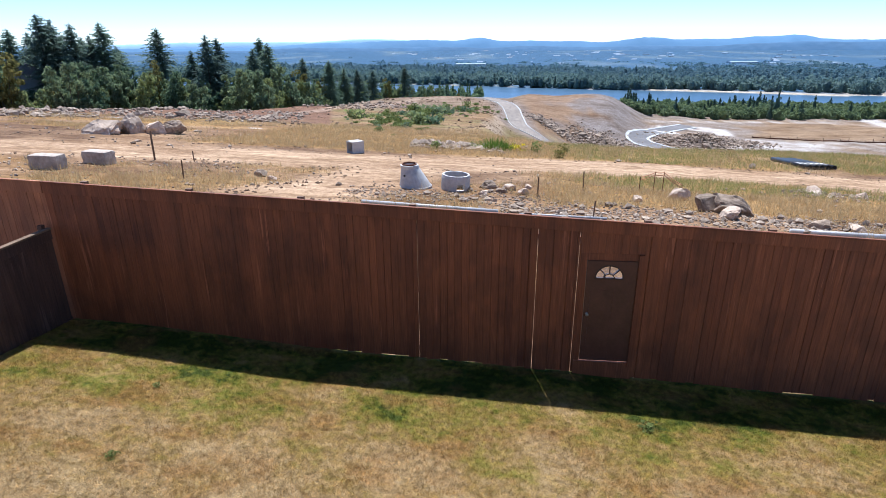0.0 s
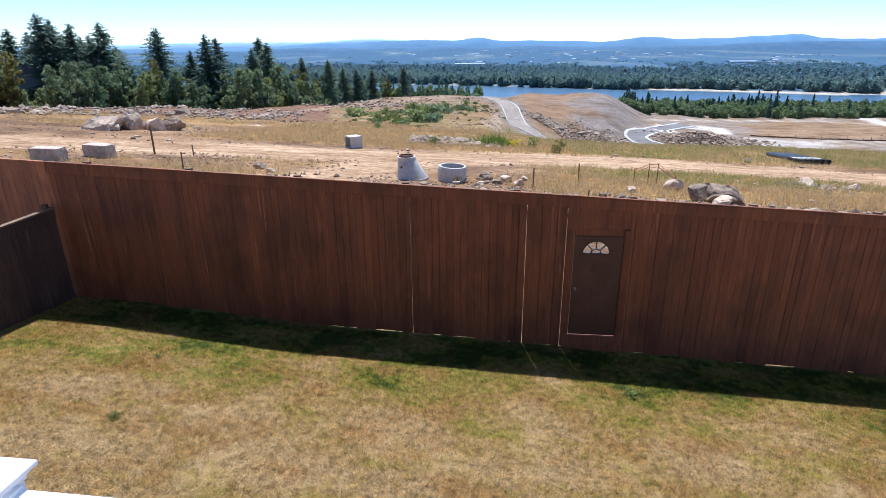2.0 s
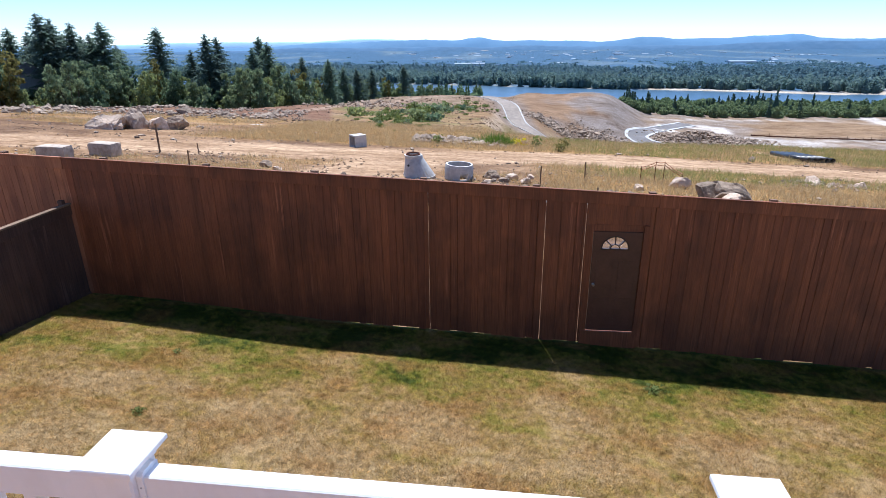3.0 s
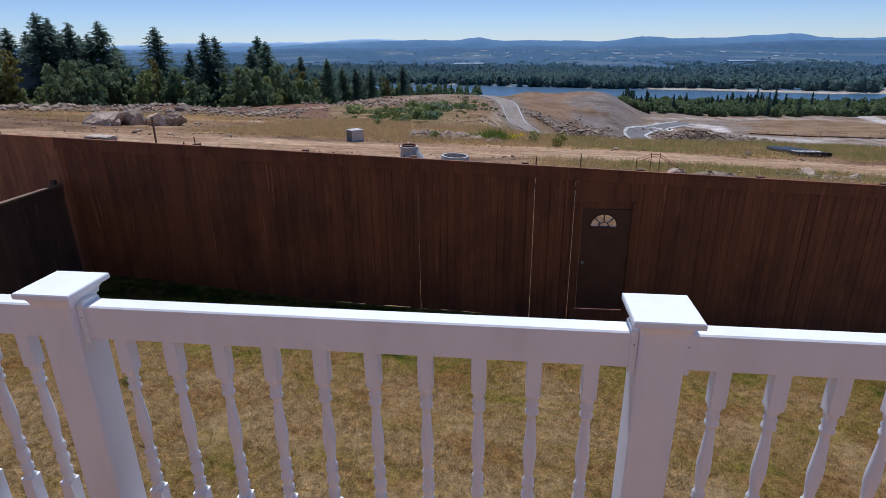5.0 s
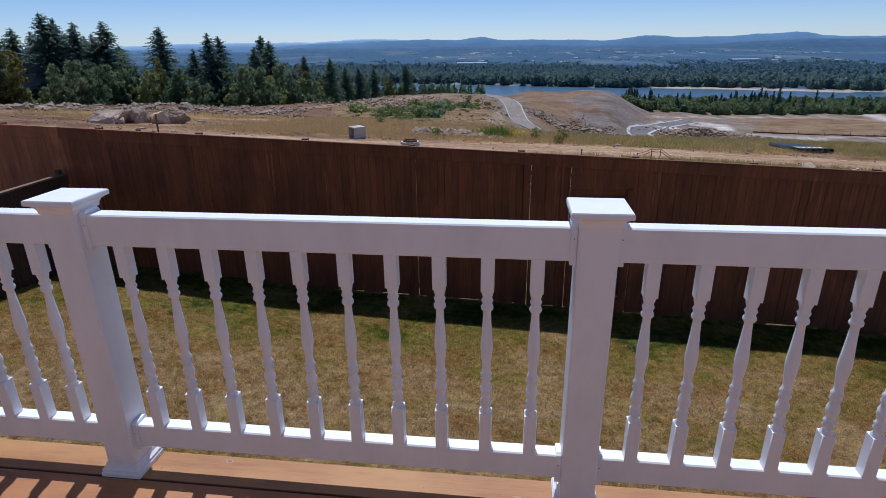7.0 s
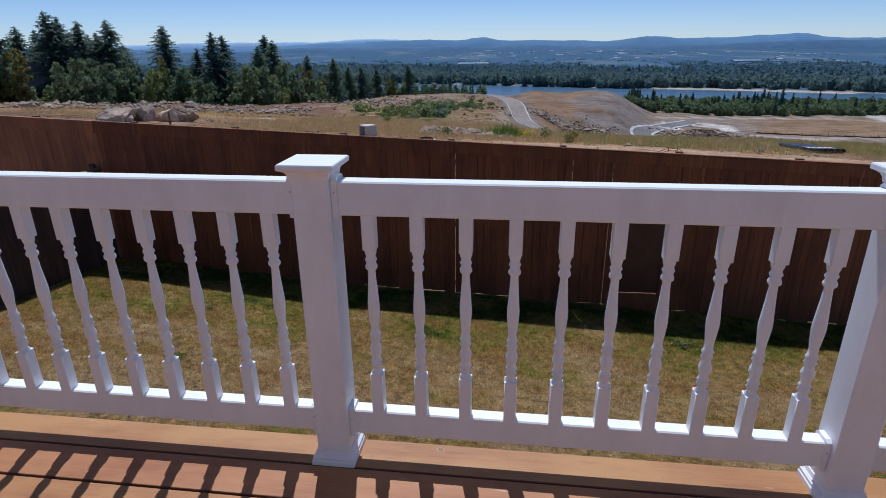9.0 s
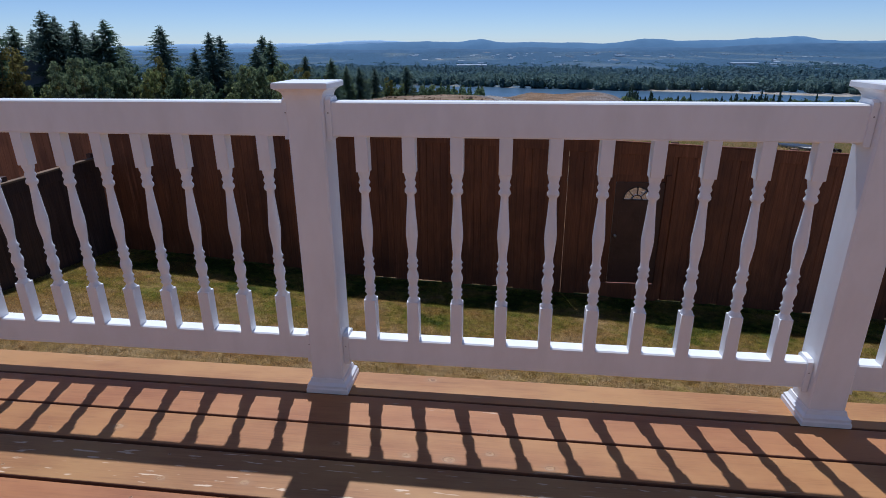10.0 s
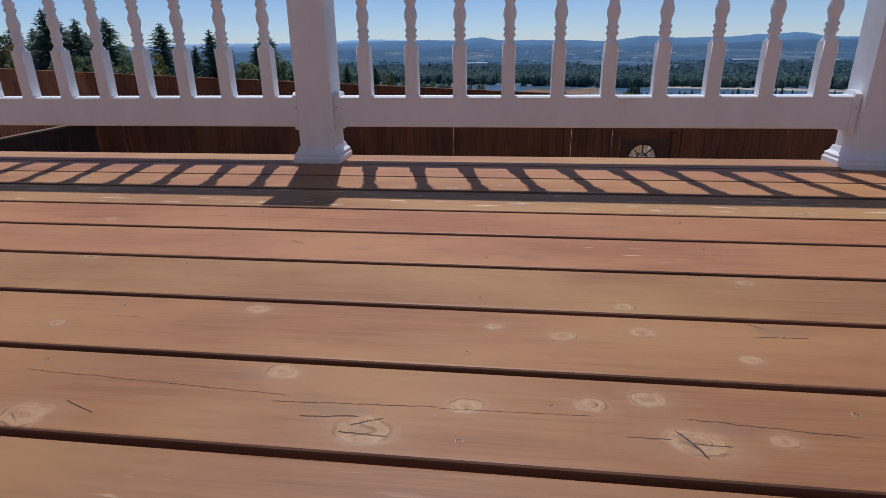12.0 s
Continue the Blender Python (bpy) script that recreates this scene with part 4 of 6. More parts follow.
make_fence("neighbour_fence", -12.6, SIDE_X + 0.04, FENCE_ORANGE, "orange-brown board fence beyond the side fence")


def make_side_fence():
    root = empty("side_fence", pose(SIDE_X, FENCE_Y - 0.06, yard(SIDE_X, FENCE_Y)), label="dark board fence, its shade and sunlit top edge put into the colours", category="fence")
    zero = root.matrix_basis.translation
    bm = bmesh.new()
    box(bm, -0.011, 0.011, -SLAT_W + 0.002, -0.001, 0.0, 2.0, 0.004)
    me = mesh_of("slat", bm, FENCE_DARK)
    y = FENCE_Y - 0.07
    while y > -3.0:
        piece("slat", me, root, Matrix.Translation(Vector((SIDE_X, y, -3.14)) - zero))
        y -= SLAT_W
    # cap board takes a paler material: sun on its top put into colour
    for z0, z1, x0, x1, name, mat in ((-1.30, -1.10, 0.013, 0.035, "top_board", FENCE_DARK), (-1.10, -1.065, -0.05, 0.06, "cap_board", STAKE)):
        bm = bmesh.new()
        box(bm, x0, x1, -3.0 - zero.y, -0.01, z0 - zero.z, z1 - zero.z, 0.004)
        part(name, bm, mat, root, "cap board coloured paler for the sun on it" if name == "cap_board" else "")
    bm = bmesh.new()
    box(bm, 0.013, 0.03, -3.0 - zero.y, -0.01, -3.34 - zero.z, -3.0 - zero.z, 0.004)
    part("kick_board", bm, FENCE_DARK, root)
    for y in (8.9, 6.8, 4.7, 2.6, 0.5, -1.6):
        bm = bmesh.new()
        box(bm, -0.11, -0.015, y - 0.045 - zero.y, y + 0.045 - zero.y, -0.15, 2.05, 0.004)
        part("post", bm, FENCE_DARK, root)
    # edging strip in dark lumber: the side fence's shade put into its colour
    bm = bmesh.new()
    box(bm, SIDE_X + 0.03, SIDE_X + 0.16, -3.0, FENCE_Y - 0.2, -3.45, -3.1, 0.01)
    thing("edging_strip", bm, LUMBER, label="edging strip beside the side fence, coloured dark for its shade", category="edging")


make_side_fence()


def make_fence_door():
    """Brown house door with a half-round light of five panes, set into the fence."""
    w, h, t, lr = 0.885, 2.03, 0.044, 0.262
    z0 = -3.435
    root = empty("fence_door", pose(2.60, FENCE_Y - 0.02, z0), label="dark brown door with a half-round fan light set into the fence", category="door")
    cx, lz = 0.405, 1.695
    bm = bmesh.new()
    box(bm, 0, w, -t / 2, t / 2, 0, lz)
    box(bm, 0, cx - lr, -t / 2, t / 2, lz, h)
    box(bm, cx + lr, w, -t / 2, t / 2, lz, h)
    steps = 14
    arch = [(cx - lr * math.cos(math.pi * k / steps), lz + lr * math.sin(math.pi * k / steps)) for k in range(steps + 1)]
    for (xa, za), (xb, zb) in zip(arch, arch[1:]):
        prism(bm, ((xa, za), (xb, zb), (xb, h), (xa, h)), 1, -t / 2, t / 2)
    leaf = part("door_leaf", bm, DOOR, root)
    for zc, zh in ((0.42, 0.28), (1.14, 0.32)):
        for xc in (0.24, 0.645):
            bm = bmesh.new()
            box(bm, xc - 0.15, xc + 0.15, -t / 2 - 0.0025, -t / 2 + 0.001, zc - zh, zc + zh, 0.004)
            part("panel", bm, DOOR, leaf)
    # bars of the light
    bm = bmesh.new()
    for r0, r1 in ((lr - 0.022, lr + 0.004), (0.085, 0.10)):
        for k in range(steps):
            a, b = math.pi * k / steps, math.pi * (k + 1) / steps
            prism(bm, ((cx - r0 * math.cos(a), lz + r0 * math.sin(a)), (cx - r1 * math.cos(a), lz + r1 * math.sin(a)), (cx - r1 * math.cos(b), lz + r1 * math.sin(b)), (cx - r0 * math.cos(b), lz + r0 * math.sin(b))), 1, -0.03, 0.03)
    for deg in (45, 90, 135):
        a = radians(deg)
        d, s = Vector((-math.cos(a), math.sin(a))), Vector((math.sin(a), math.cos(a))) * 0.007
        q = [d * 0.09 - s, d * 0.09 + s, d * (lr - 0.01) + s, d * (lr - 0.01) - s]
        prism(bm, [(cx + v.x, lz + v.y) for v in q], 1, -0.03, 0.03)
    box(bm, cx - lr, cx + lr, -0.03, 0.03, lz - 0.012, lz + 0.01)
    light = part("fan_light", bm, MUNTIN, root, "half-round fan light bars")
    for lo, hi, r0, r1 in ((0, 45, 0.1, lr - 0.02), (45, 90, 0.1, lr - 0.02), (90, 135, 0.1, lr - 0.02), (135, 180, 0.1, lr - 0.02), (0, 180, 0.0, 0.086)):
        bm = bmesh.new()
        ring = [radians(lo + (hi - lo) * k / 6) for k in range(7)]
        outline = [(cx - r1 * math.cos(a), lz + r1 * math.sin(a)) for a in ring]
        outline += [(cx - r0 * math.cos(a), lz + r0 * math.sin(a)) for a in ring[::-1]] if r0 else []
        prism(bm, outline, 1, -0.003, 0.003)
        pane = part("pane", bm, GLASS, light)
        pane.visible_shadow = False
    bm = bmesh.new()
    lathe(bm, ((0.026, 0), (0.026, 0.008), (0.011, 0.012), (0.011, 0.03), (0.026, 0.04), (0.03, 0.055), (0.02, 0.068), (0.004, 0.07)), 14)
    bmesh.ops.rotate(bm, verts=bm.verts, matrix=Matrix.Rotation(radians(90), 3, "X"))
    bmesh.ops.translate(bm, verts=bm.verts, vec=(0.062, -t / 2, 0.98))
    part("knob", bm, BRASS, root, "dull brass door knob", True)
    for x0, x1, y0, name in ((-0.115, -0.005, 0.002, "jamb"), (w + 0.005, w + 0.10, -0.05, "jamb")):
        bm = bmesh.new()
        box(bm, x0, x1, y0, 0.06, -0.1, h + 0.135, 0.004)
        part(name, bm, FENCE, root)
    bm = bmesh.new()
    box(bm, -0.0035, w + 0.0035, 0.002, 0.06, h + 0.004, h + 0.135, 0.002)
    part("lintel", bm, FENCE, root)
    bm = bmesh.new()
    box(bm, -0.115, w + 0.1, -0.03, 0.05, -0.37, -0.026, 0.001)
    part("threshold", bm, FENCE, root)


make_fence_door()


# ---------------------------------------------------------------- deck
DECK_X0, DECK_X1 = -6.0, 7.0
# the joints between boards, counted from the outer edge towards the house
JOINTS = [0.076, -0.066, -0.214, -0.362, -0.522, -0.674, -0.826, -0.975, -1.122, -1.268]
while JOINTS[-1] > -3.6:
    JOINTS.append(JOINTS[-1] - 0.1495)

# stain left on each board, counted from the outer edge: orange where nobody walks, then faded pink and tan
STAIN = ((1.0, 1.0, 0.88), (0.96, 0.84, 0.80), (0.98, 0.92, 0.80), (0.95, 0.97, 0.85), (0.94, 0.78, 0.72), (0.92, 0.79, 0.74), (0.80, 0.79, 0.66), (0.83, 0.76, 0.64), (0.78, 0.72, 0.60), (0.72, 0.68, 0.58))


def make_screw_mesh():
    """A countersunk head in a ring of bare wood that the driver has raised."""
    bm = bmesh.new()
    n = 10
    rings = [[bm.verts.new((r * math.cos(2 * math.pi * k / n), r * math.sin(2 * math.pi * k / n), z)) for k in range(n)] for r, z in ((0.0040, 0.0001), (0.0034, 0.0005), (0.0030, 0.0004), (0.0026, -0.0004))]
    for a, b in zip(rings, rings[1:]):
        for k in range(n):
            bm.faces.new((a[k], a[(k + 1) % n], b[(k + 1) % n], b[k]))
    bm.faces.new(rings[-1])
    me = mesh_of("screw", bm, BARE_WOOD)
    me.materials.append(STEEL)
    for p in me.polygons:
        p.material_index = 1 if p.center.xy.length < 0.0029 else 0
    return me


def make_deck():
    root = empty("deck", ASKEW, label="red-brown stained wooden deck boards on the house", category="deck", kind="structure")
    for i, (y1, y0) in enumerate(zip(JOINTS, JOINTS[1:])):
        mid, b, r = (y0 + y1) / 2, (y1 - y0) / 2 - (0.0048 if i > 1 else 0.003), 0.004
        outline = [(-b, -0.036), (b, -0.036)]
        for cy, a0 in ((b - r, 0), (-b + r, 90)):
            outline += [(cy + r * math.cos(radians(a0 + k * 30)), -r + r * math.sin(radians(a0 + k * 30))) for k in range(4)]
        bm = bmesh.new()
        prism(bm, outline, 0, DECK_X0, DECK_X1)
        me = mesh_of("board", bm, DECK)
        me.materials.append(BOARD_EDGE)
        # board sides and undersides take a darker brown than the tops
        for p in me.polygons:
            p.material_index = 1 if abs(p.normal.y) > 0.6 or p.normal.z < -0.5 else 0
        board = piece("board", me, root, pose(0, mid, 0))
        board.color = (*STAIN[min(i, len(STAIN) - 1)], 1)
    bm = bmesh.new()
    box(bm, DECK_X0, DECK_X1, 0.030, 0.068, -0.29, -0.038, 0.003)
    part("rim_joist", bm, LUMBER, root)
    joists = [0.005 - 0.41 * k for k in range(14, -1, -1)] + [0.479, 0.843] + [0.843 + 0.41 * k for k in range(1, 15)]
    for x in joists:
        bm = bmesh.new()
        box(bm, x - 0.019, x + 0.019, -3.65, 0.029, -0.26, -0.037)
        part("joist", bm, LUMBER, root)
    screw = make_screw_mesh()
    for x, y in SCREWS:
        piece("screw", screw, root, pose(x, y, 0))
    rng = random.Random(3)
    for y1, y0 in zip(JOINTS[1:9], JOINTS[2:10]):
        for x in joists[9:14] + joists[17:22]:
            piece("screw", screw, root, pose(x + rng.uniform(-0.012, 0.012), rng.choice((y1 - 0.035, y0 + 0.035)) + rng.uniform(-0.006, 0.006), 0))


# ---------------------------------------------------------------- railing
RAIL_TOP = 0.918


def make_post(x):
    root = empty("railing_post", ASKEW @ pose(x, 0, 0), label="square white vinyl railing post with a flat moulded cap", category="post", group="railing posts")
    bm = bmesh.new()
    h = 0.052
    prism(bm, ((-h + 0.005, -h), (h - 0.005, -h), (h, -h + 0.005), (h, h - 0.005), (h - 0.005, h), (-h + 0.005, h), (-h, h - 0.005), (-h, -h + 0.005)), 2, 0.002, 0.945)
    part("shaft", bm, VINYL, root)
    q = math.sqrt(2)
    bm = bmesh.new()
    lathe(bm, [(r * q, z) for r, z in ((0.054, 0.925), (0.0555, 0.936), (0.060, 0.945), (0.068, 0.951), (0.0735, 0.953), (0.077, 0.955), (0.077, 0.9665), (0.075, 0.970), (0.0, 0.979))][:-1], 4, turn=math.pi / 4)
    part("cap", bm, VINYL, root)
    bm = bmesh.new()
    lathe(bm, [(r * q, z) for r, z in ((0.069, 0.0), (0.069, 0.014), (0.066, 0.018), (0.066, 0.026), (0.058, 0.034), (0.0545, 0.047), (0.052, 0.047))], 4, turn=math.pi / 4)
    part("base_trim", bm, VINYL, root)
    return root


def baluster_mesh():
    """A turned spindle: square ends, beads, a long swelling vase."""
    bm = bmesh.new()
    s, z0, z1 = 0.0185, 0.18, 0.83
    box(bm, -s, s, -s, s, z0, 0.320, 0.002)
    box(bm, -s, s, -s, s, 0.722, z1, 0.002)
    prof = ((0.018, 0.315), (0.0185, 0.323), (0.012, 0.332), (0.0128, 0.339), (0.0174, 0.346), (0.0128, 0.353), (0.0174, 0.361), (0.0128, 0.368),
            (0.0135, 0.379), (0.0178, 0.394), (0.0174, 0.406), (0.0125, 0.420), (0.0128, 0.426), (0.0174, 0.434), (0.0128, 0.442), (0.0172, 0.451), (0.0128, 0.459),
            (0.0118, 0.474), (0.0150, 0.503), (0.0176, 0.532), (0.0174, 0.552), (0.0150, 0.584), (0.0128, 0.616), (0.0112, 0.645), (0.0108, 0.656),
            (0.0174, 0.664), (0.0174, 0.671), (0.0128, 0.680), (0.0172, 0.690), (0.0130, 0.699), (0.0165, 0.711), (0.0182, 0.722), (0.018, 0.727))
    lathe(bm, prof, 14)
    me = mesh_of("baluster", bm, VINYL)
    for p in me.polygons:
        p.use_smooth = abs(p.normal.z) < 0.995 and p.area < 0.0004
    return me


def make_section(x, step, count, first, gap, spindle):
    """One bay of railing between two posts."""
    a, b = x + 0.053, x + step - 0.053
    root = empty("railing_bay", ASKEW @ pose(x, 0, 0), label="white vinyl railing bay with turned balusters between posts", category="railing", group="railing bays")
    for name, z0, z1, half in (("top_rail", 0.822, RAIL_TOP, 0.027), ("bottom_rail", 0.100, 0.186, 0.024)):
        bm = bmesh.new()
        box(bm, a - x, b - x, -half, half, z0, z1, 0.004)
        rail = part(name, bm, VINYL, root)
        for end, way in ((a - x, 1), (b - x, -1)):
            bm = bmesh.new()
            x0, x1 = sorted((end, end + way * 0.016))
            bm2 = ((-half - 0.006, z0 - 0.008), (half + 0.006, z0 - 0.008), (half + 0.006, z1 + 0.004), (half - 0.004, z1 + 0.012), (-half + 0.004, z1 + 0.012), (-half - 0.006, z1 + 0.004))
            prism(bm, bm2, 0, x0, x1)
            part("bracket", bm, VINYL, rail)
            bm = bmesh.new()
            lathe(bm, ((0.0020, 0.0010), (0.0020, 0.0)), 8)
            bmesh.ops.rotate(bm, verts=bm.verts, matrix=Matrix.Rotation(radians(90), 3, "X"))
            bmesh.ops.translate(bm, verts=bm.verts, vec=((x0 + x1) / 2, -half - 0.006, z1 - 0.03))
            part("screw", bm, ZINC, rail)
    for k in range(count):
        piece("baluster", spindle, root, pose(first + gap * k, -0.006, 0))
    return root


SPINDLE = baluster_mesh()
first_post = make_post(POST_X)
POSTS = (-4.43, -2.97, -1.51, POST_X, 1.46, 2.967, 4.474)
for x in POSTS:
    if x != POST_X:
        copy_thing(first_post, ASKEW @ pose(x, 0, 0))
make_section(POST_X, 1.51, 10, 0.146, 0.1349, SPINDLE)
right_bay = make_section(1.46, 1.507, 10, 0.151, 0.132, SPINDLE)
left_bay = make_section(-1.51, 1.46, 10, 0.150, 0.1297, SPINDLE)
for x in (-2.97, -4.43):
    copy_thing(left_bay, ASKEW @ pose(x, 0, 0))
copy_thing(right_bay, ASKEW @ pose(2.967, 0, 0))

# plain house wall assumed to carry the deck; unseen behind the camera, bounces light
bm = bmesh.new()
box(bm, -9.0, 9.0, -4.1, -3.86, -4.6, 3.2)
thing("wall_house", bm, SIDING, label="plain grey house wall assumed behind the deck, unseen", category="wall", kind="structure")


# ---------------------------------------------------------------- things on the site
def on_land(x, y, sink=0.0):
    return land(x, y) + 0.10 * noise.noise(Vector((x * 0.5, y * 0.5, 0))) * smooth(10, 25, y) + (0.35 * noise.noise(Vector((x * 0.06, y * 0.06, 3))) + 0.30 * noise.noise(Vector((x * 0.24, y * 0.24, 5)))) * smooth(40, 90, y) - sink


def make_cone_section(x, y):
    """Precast manhole cone: one side upright, one sloping, an iron ring on top."""
    root = empty("manhole_cone", pose(x, y, on_land(x, y, 0.04), 0, 0, 8), label="grey precast concrete manhole cone with a rusty ring", category="manhole section")
    bm = bmesh.new()
    n, rings = 28, []
    for t, r0 in ((0, 0.76), (0.12, 0.76), (0.13, 0.74), (0.86, 0.43), (1.0, 0.43)):
        r = r0
        shift = -0.28 * max(0.0, (t - 0.12)) / 0.88
        rings.append([bm.verts.new((shift + r * math.cos(2 * math.pi * k / n), r * math.sin(2 * math.pi * k / n), t * 1.12)) for k in range(n)])
    rings.append([bm.verts.new((-0.28 + 0.30 * math.cos(2 * math.pi * k / n), 0.30 * math.sin(2 * math.pi * k / n), 1.12)) for k in range(n)])
    rings.append([bm.verts.new((-0.28 + 0.30 * math.cos(2 * math.pi * k / n), 0.30 * math.sin(2 * math.pi * k / n), 0.5)) for k in range(n)])
    for a, b in zip(rings, rings[1:]):
        for k in range(n):
            bm.faces.new((a[k], a[(k + 1) % n], b[(k + 1) % n], b[k]))
    bm.faces.new(rings[-1])
    part("cone", bm, CONCRETE, root)
    bm = bmesh.new()
    for r0, r1, z0, z1 in ((0.30, 0.345, 1.115, 1.19),):
        ring = [[bm.verts.new((-0.28 + r * math.cos(2 * math.pi * k / n), r * math.sin(2 * math.pi * k / n), z)) for k in range(n)] for r, z in ((r1, z0), (r1, z1), (r0, z1), (r0, z0))]
        for a, b in zip(ring, ring[1:] + ring[:1]):
            for k in range(n):
                bm.faces.new((a[k], a[(k + 1) % n], b[(k + 1) % n], b[k]))
    part("ring", bm, RUST, root, "rusty iron ring")
    # solid black plug: the shade inside a lifting hole is its colour
    bm = bmesh.new()
    tube(bm, (-0.5, -0.535, 0.72), (-0.5, -0.6, 0.72), 0.05, 0.05, 10)
    part("lifting_hole_plug", bm, BLACK_PIPE, root, "black plug standing for the shade in a lifting hole")


def make_riser_ring(x, y):
    """Precast riser with a pipe opening cut through its wall."""
    root = empty("manhole_ring", pose(x, y, on_land(x, y, 0.04), 0, 3, 0), label="grey precast concrete manhole ring with a round pipe hole", category="manhole section")
    bm = bmesh.new()
    n, ro, ri, h = 40, 0.68, 0.56, 0.80
    hole, hw = radians(-62), 0.18

    def wall(r, k, z):
        t = 2 * math.pi * k / n
        return bm.verts.new((r * math.cos(t), r * math.sin(t), z))

    levels = (0.0, 0.16, 0.30, 0.44, 0.66, 0.80)
    grid = {(r, k, z): wall(r if not (z > 0.66 and r == ro) else r - 0.03, k, z) for r in (ro, ri) for k in range(n) for z in levels}

    def gone(k, i):
        t = (2 * math.pi * (k + 0.5) / n - hole + math.pi) % (2 * math.pi) - math.pi
        return abs(t * ro) < hw and 1 <= i <= 2

    for k in range(n):
        j = (k + 1) % n
        for i, (za, zb) in enumerate(zip(levels, levels[1:])):
            if gone(k, i):
                for side in (k, j):
                    other = (k - 1) % n if side == k else j
                    if not gone(other if side == k else j, i):
                        bm.faces.new((grid[ro, side, za], grid[ro, side, zb], grid[ri, side, zb], grid[ri, side, za]))
                if i == 1:
                    bm.faces.new((grid[ro, k, za], grid[ro, j, za], grid[ri, j, za], grid[ri, k, za]))
                if i == 2:
                    bm.faces.new((grid[ro, k, zb], grid[ri, k, zb], grid[ri, j, zb], grid[ro, j, zb]))
                continue
            bm.faces.new((grid[ro, k, za], grid[ro, j, za], grid[ro, j, zb], grid[ro, k, zb]))
            bm.faces.new((grid[ri, k, za], grid[ri, k, zb], grid[ri, j, zb], grid[ri, j, za]))
        bm.faces.new((grid[ro, k, 0.80], grid[ro, j, 0.80], grid[ri, j, 0.80], grid[ri, k, 0.80]))
        bm.faces.new((grid[ro, k, 0.0], grid[ri, k, 0.0], grid[ri, j, 0.0], grid[ro, j, 0.0]))
    part("ring_wall", bm, CONCRETE, root)


def make_catch_basin(x, y):
    """Open-ended square concrete box."""
    root = empty("concrete_box", pose(x, y, on_land(x, y, 0.03), 0, 0, -46), label="small square grey precast concrete drain box", category="drain box")
    bm = bmesh.new()
    s, t, d, h = 0.45, 0.08, 0.95, 0.88
    box(bm, -s, s, 0, d, 0, t, 0.015)
    box(bm, -s, s, 0, d, h - t, h, 0.015)
    box(bm, -s, -s + t, 0.002, d - 0.002, t, h - t)
    box(bm, s - t, s, 0.002, d - 0.002, t, h - t)
    box(bm, -s + t, s - t, d - 0.1, d - 0.004, t, h - t)
    part("box_wall", bm, CONCRETE, root)


def make_block(x, y, turn, seed):
    """Cast concrete barrier block with broken edges."""
    bm = bmesh.new()
    bmesh.ops.create_cube(bm, size=1.0)
    bmesh.ops.subdivide_edges(bm, edges=bm.edges, cuts=5, use_grid_fill=True)
    for v in bm.verts:
        p = v.co
        edge = sum(abs(c) > 0.45 for c in p)
        k = noise.noise(p * 4 + Vector((seed, 0, 0)))
        p -= p * (0.05 * max(0, edge - 1) * (0.6 + k) + 0.015 * k)
        v.co = Vector((p.x * 1.42, p.y * 0.78, (p.z + 0.5) * 0.76))
    thing("concrete_block", bm, CONCRETE_OLD, pose(x, y, on_land(x, y, 0.06), 0, 2, turn), label="rough grey cast concrete block on the dirt", category="concrete block", group="concrete blocks")


def make_rock(name, x, y, sx, sy, sz, seed, material, turn, label, lean=0):
    return thing(name, rock_bm(seed, sx, sy, sz), material, pose(x, y, on_land(x, y) + sz * 0.38, lean, 0, turn), False, label=label, category="boulder")


def make_stake(x, y, h, r, lean, material=STAKE, ribbon=False):
    root = empty("survey_stake", pose(x, y, on_land(x, y, 0.1), lean, lean * 0.5, 20), label="thin wooden survey stake stuck in the dirt", category="stake", group="survey stakes")
    bm = bmesh.new()
    prism(bm, ((-r, -r * 0.6), (r, -r * 0.6), (r, r * 0.6), (-r, r * 0.6)), 2, 0, h)
    part("shaft", bm, material, root)
    if ribbon:
        bm = bmesh.new()
        prism(bm, ((-r * 1.2, -r * 0.8), (r * 1.2, -r * 0.8), (r * 1.2, r * 0.8), (-r * 1.2, r * 0.8)), 2, h * 0.9, h * 0.97)
        part("ribbon", bm, ORANGE, root, "faded marker ribbon")


make_cone_section(-3.05, 25.2)
make_riser_ring(-1.2, 25.5)
make_catch_basin(-10.1, 39.4)
make_block(-21.2, 24.6, 6, 1.0)
make_block(-20.3, 27.0, -4, 5.0)
make_rock("boulder", -33.3, 45.2, 2.0, 1.5, 0.95, 11, ROCK, 12, "large pale pinkish boulder beside the track")
make_rock("boulder", -31.9, 46.8, 1.25, 1.1, 1.35, 23, ROCK, 40, "upright pale angular boulder in a heap")
make_rock("boulder", -30.2, 47.6, 1.35, 0.9, 0.75, 37, ROCK, -15, "pale flat split boulder in a heap", 8)
make_rock("boulder", -29.1, 48.2, 1.3, 0.9, 0.85, 41, ROCK_DARK, -25, "brown tilted boulder slab", 14)
make_rock("boulder", -32.0, 44.8, 0.5, 0.4, 0.45, 43, ROCK, 5, "small pale boulder in a heap")
make_rock("boulder", 10.5, 23.2, 1.1, 0.7, 0.66, 53, ROCK_DARK, -24, "big dark brown cracked boulder in dry grass", -8)
make_rock("boulder", 9.75, 23.5, 0.62, 0.5, 0.66, 59, ROCK_DARK, 12, "brown ledge boulder leaning on a darker one")
make_rock("boulder", 10.05, 22.1, 0.42, 0.36, 0.40, 61, ROCK, 30, "rounded grey boulder at the foot of a larger one")
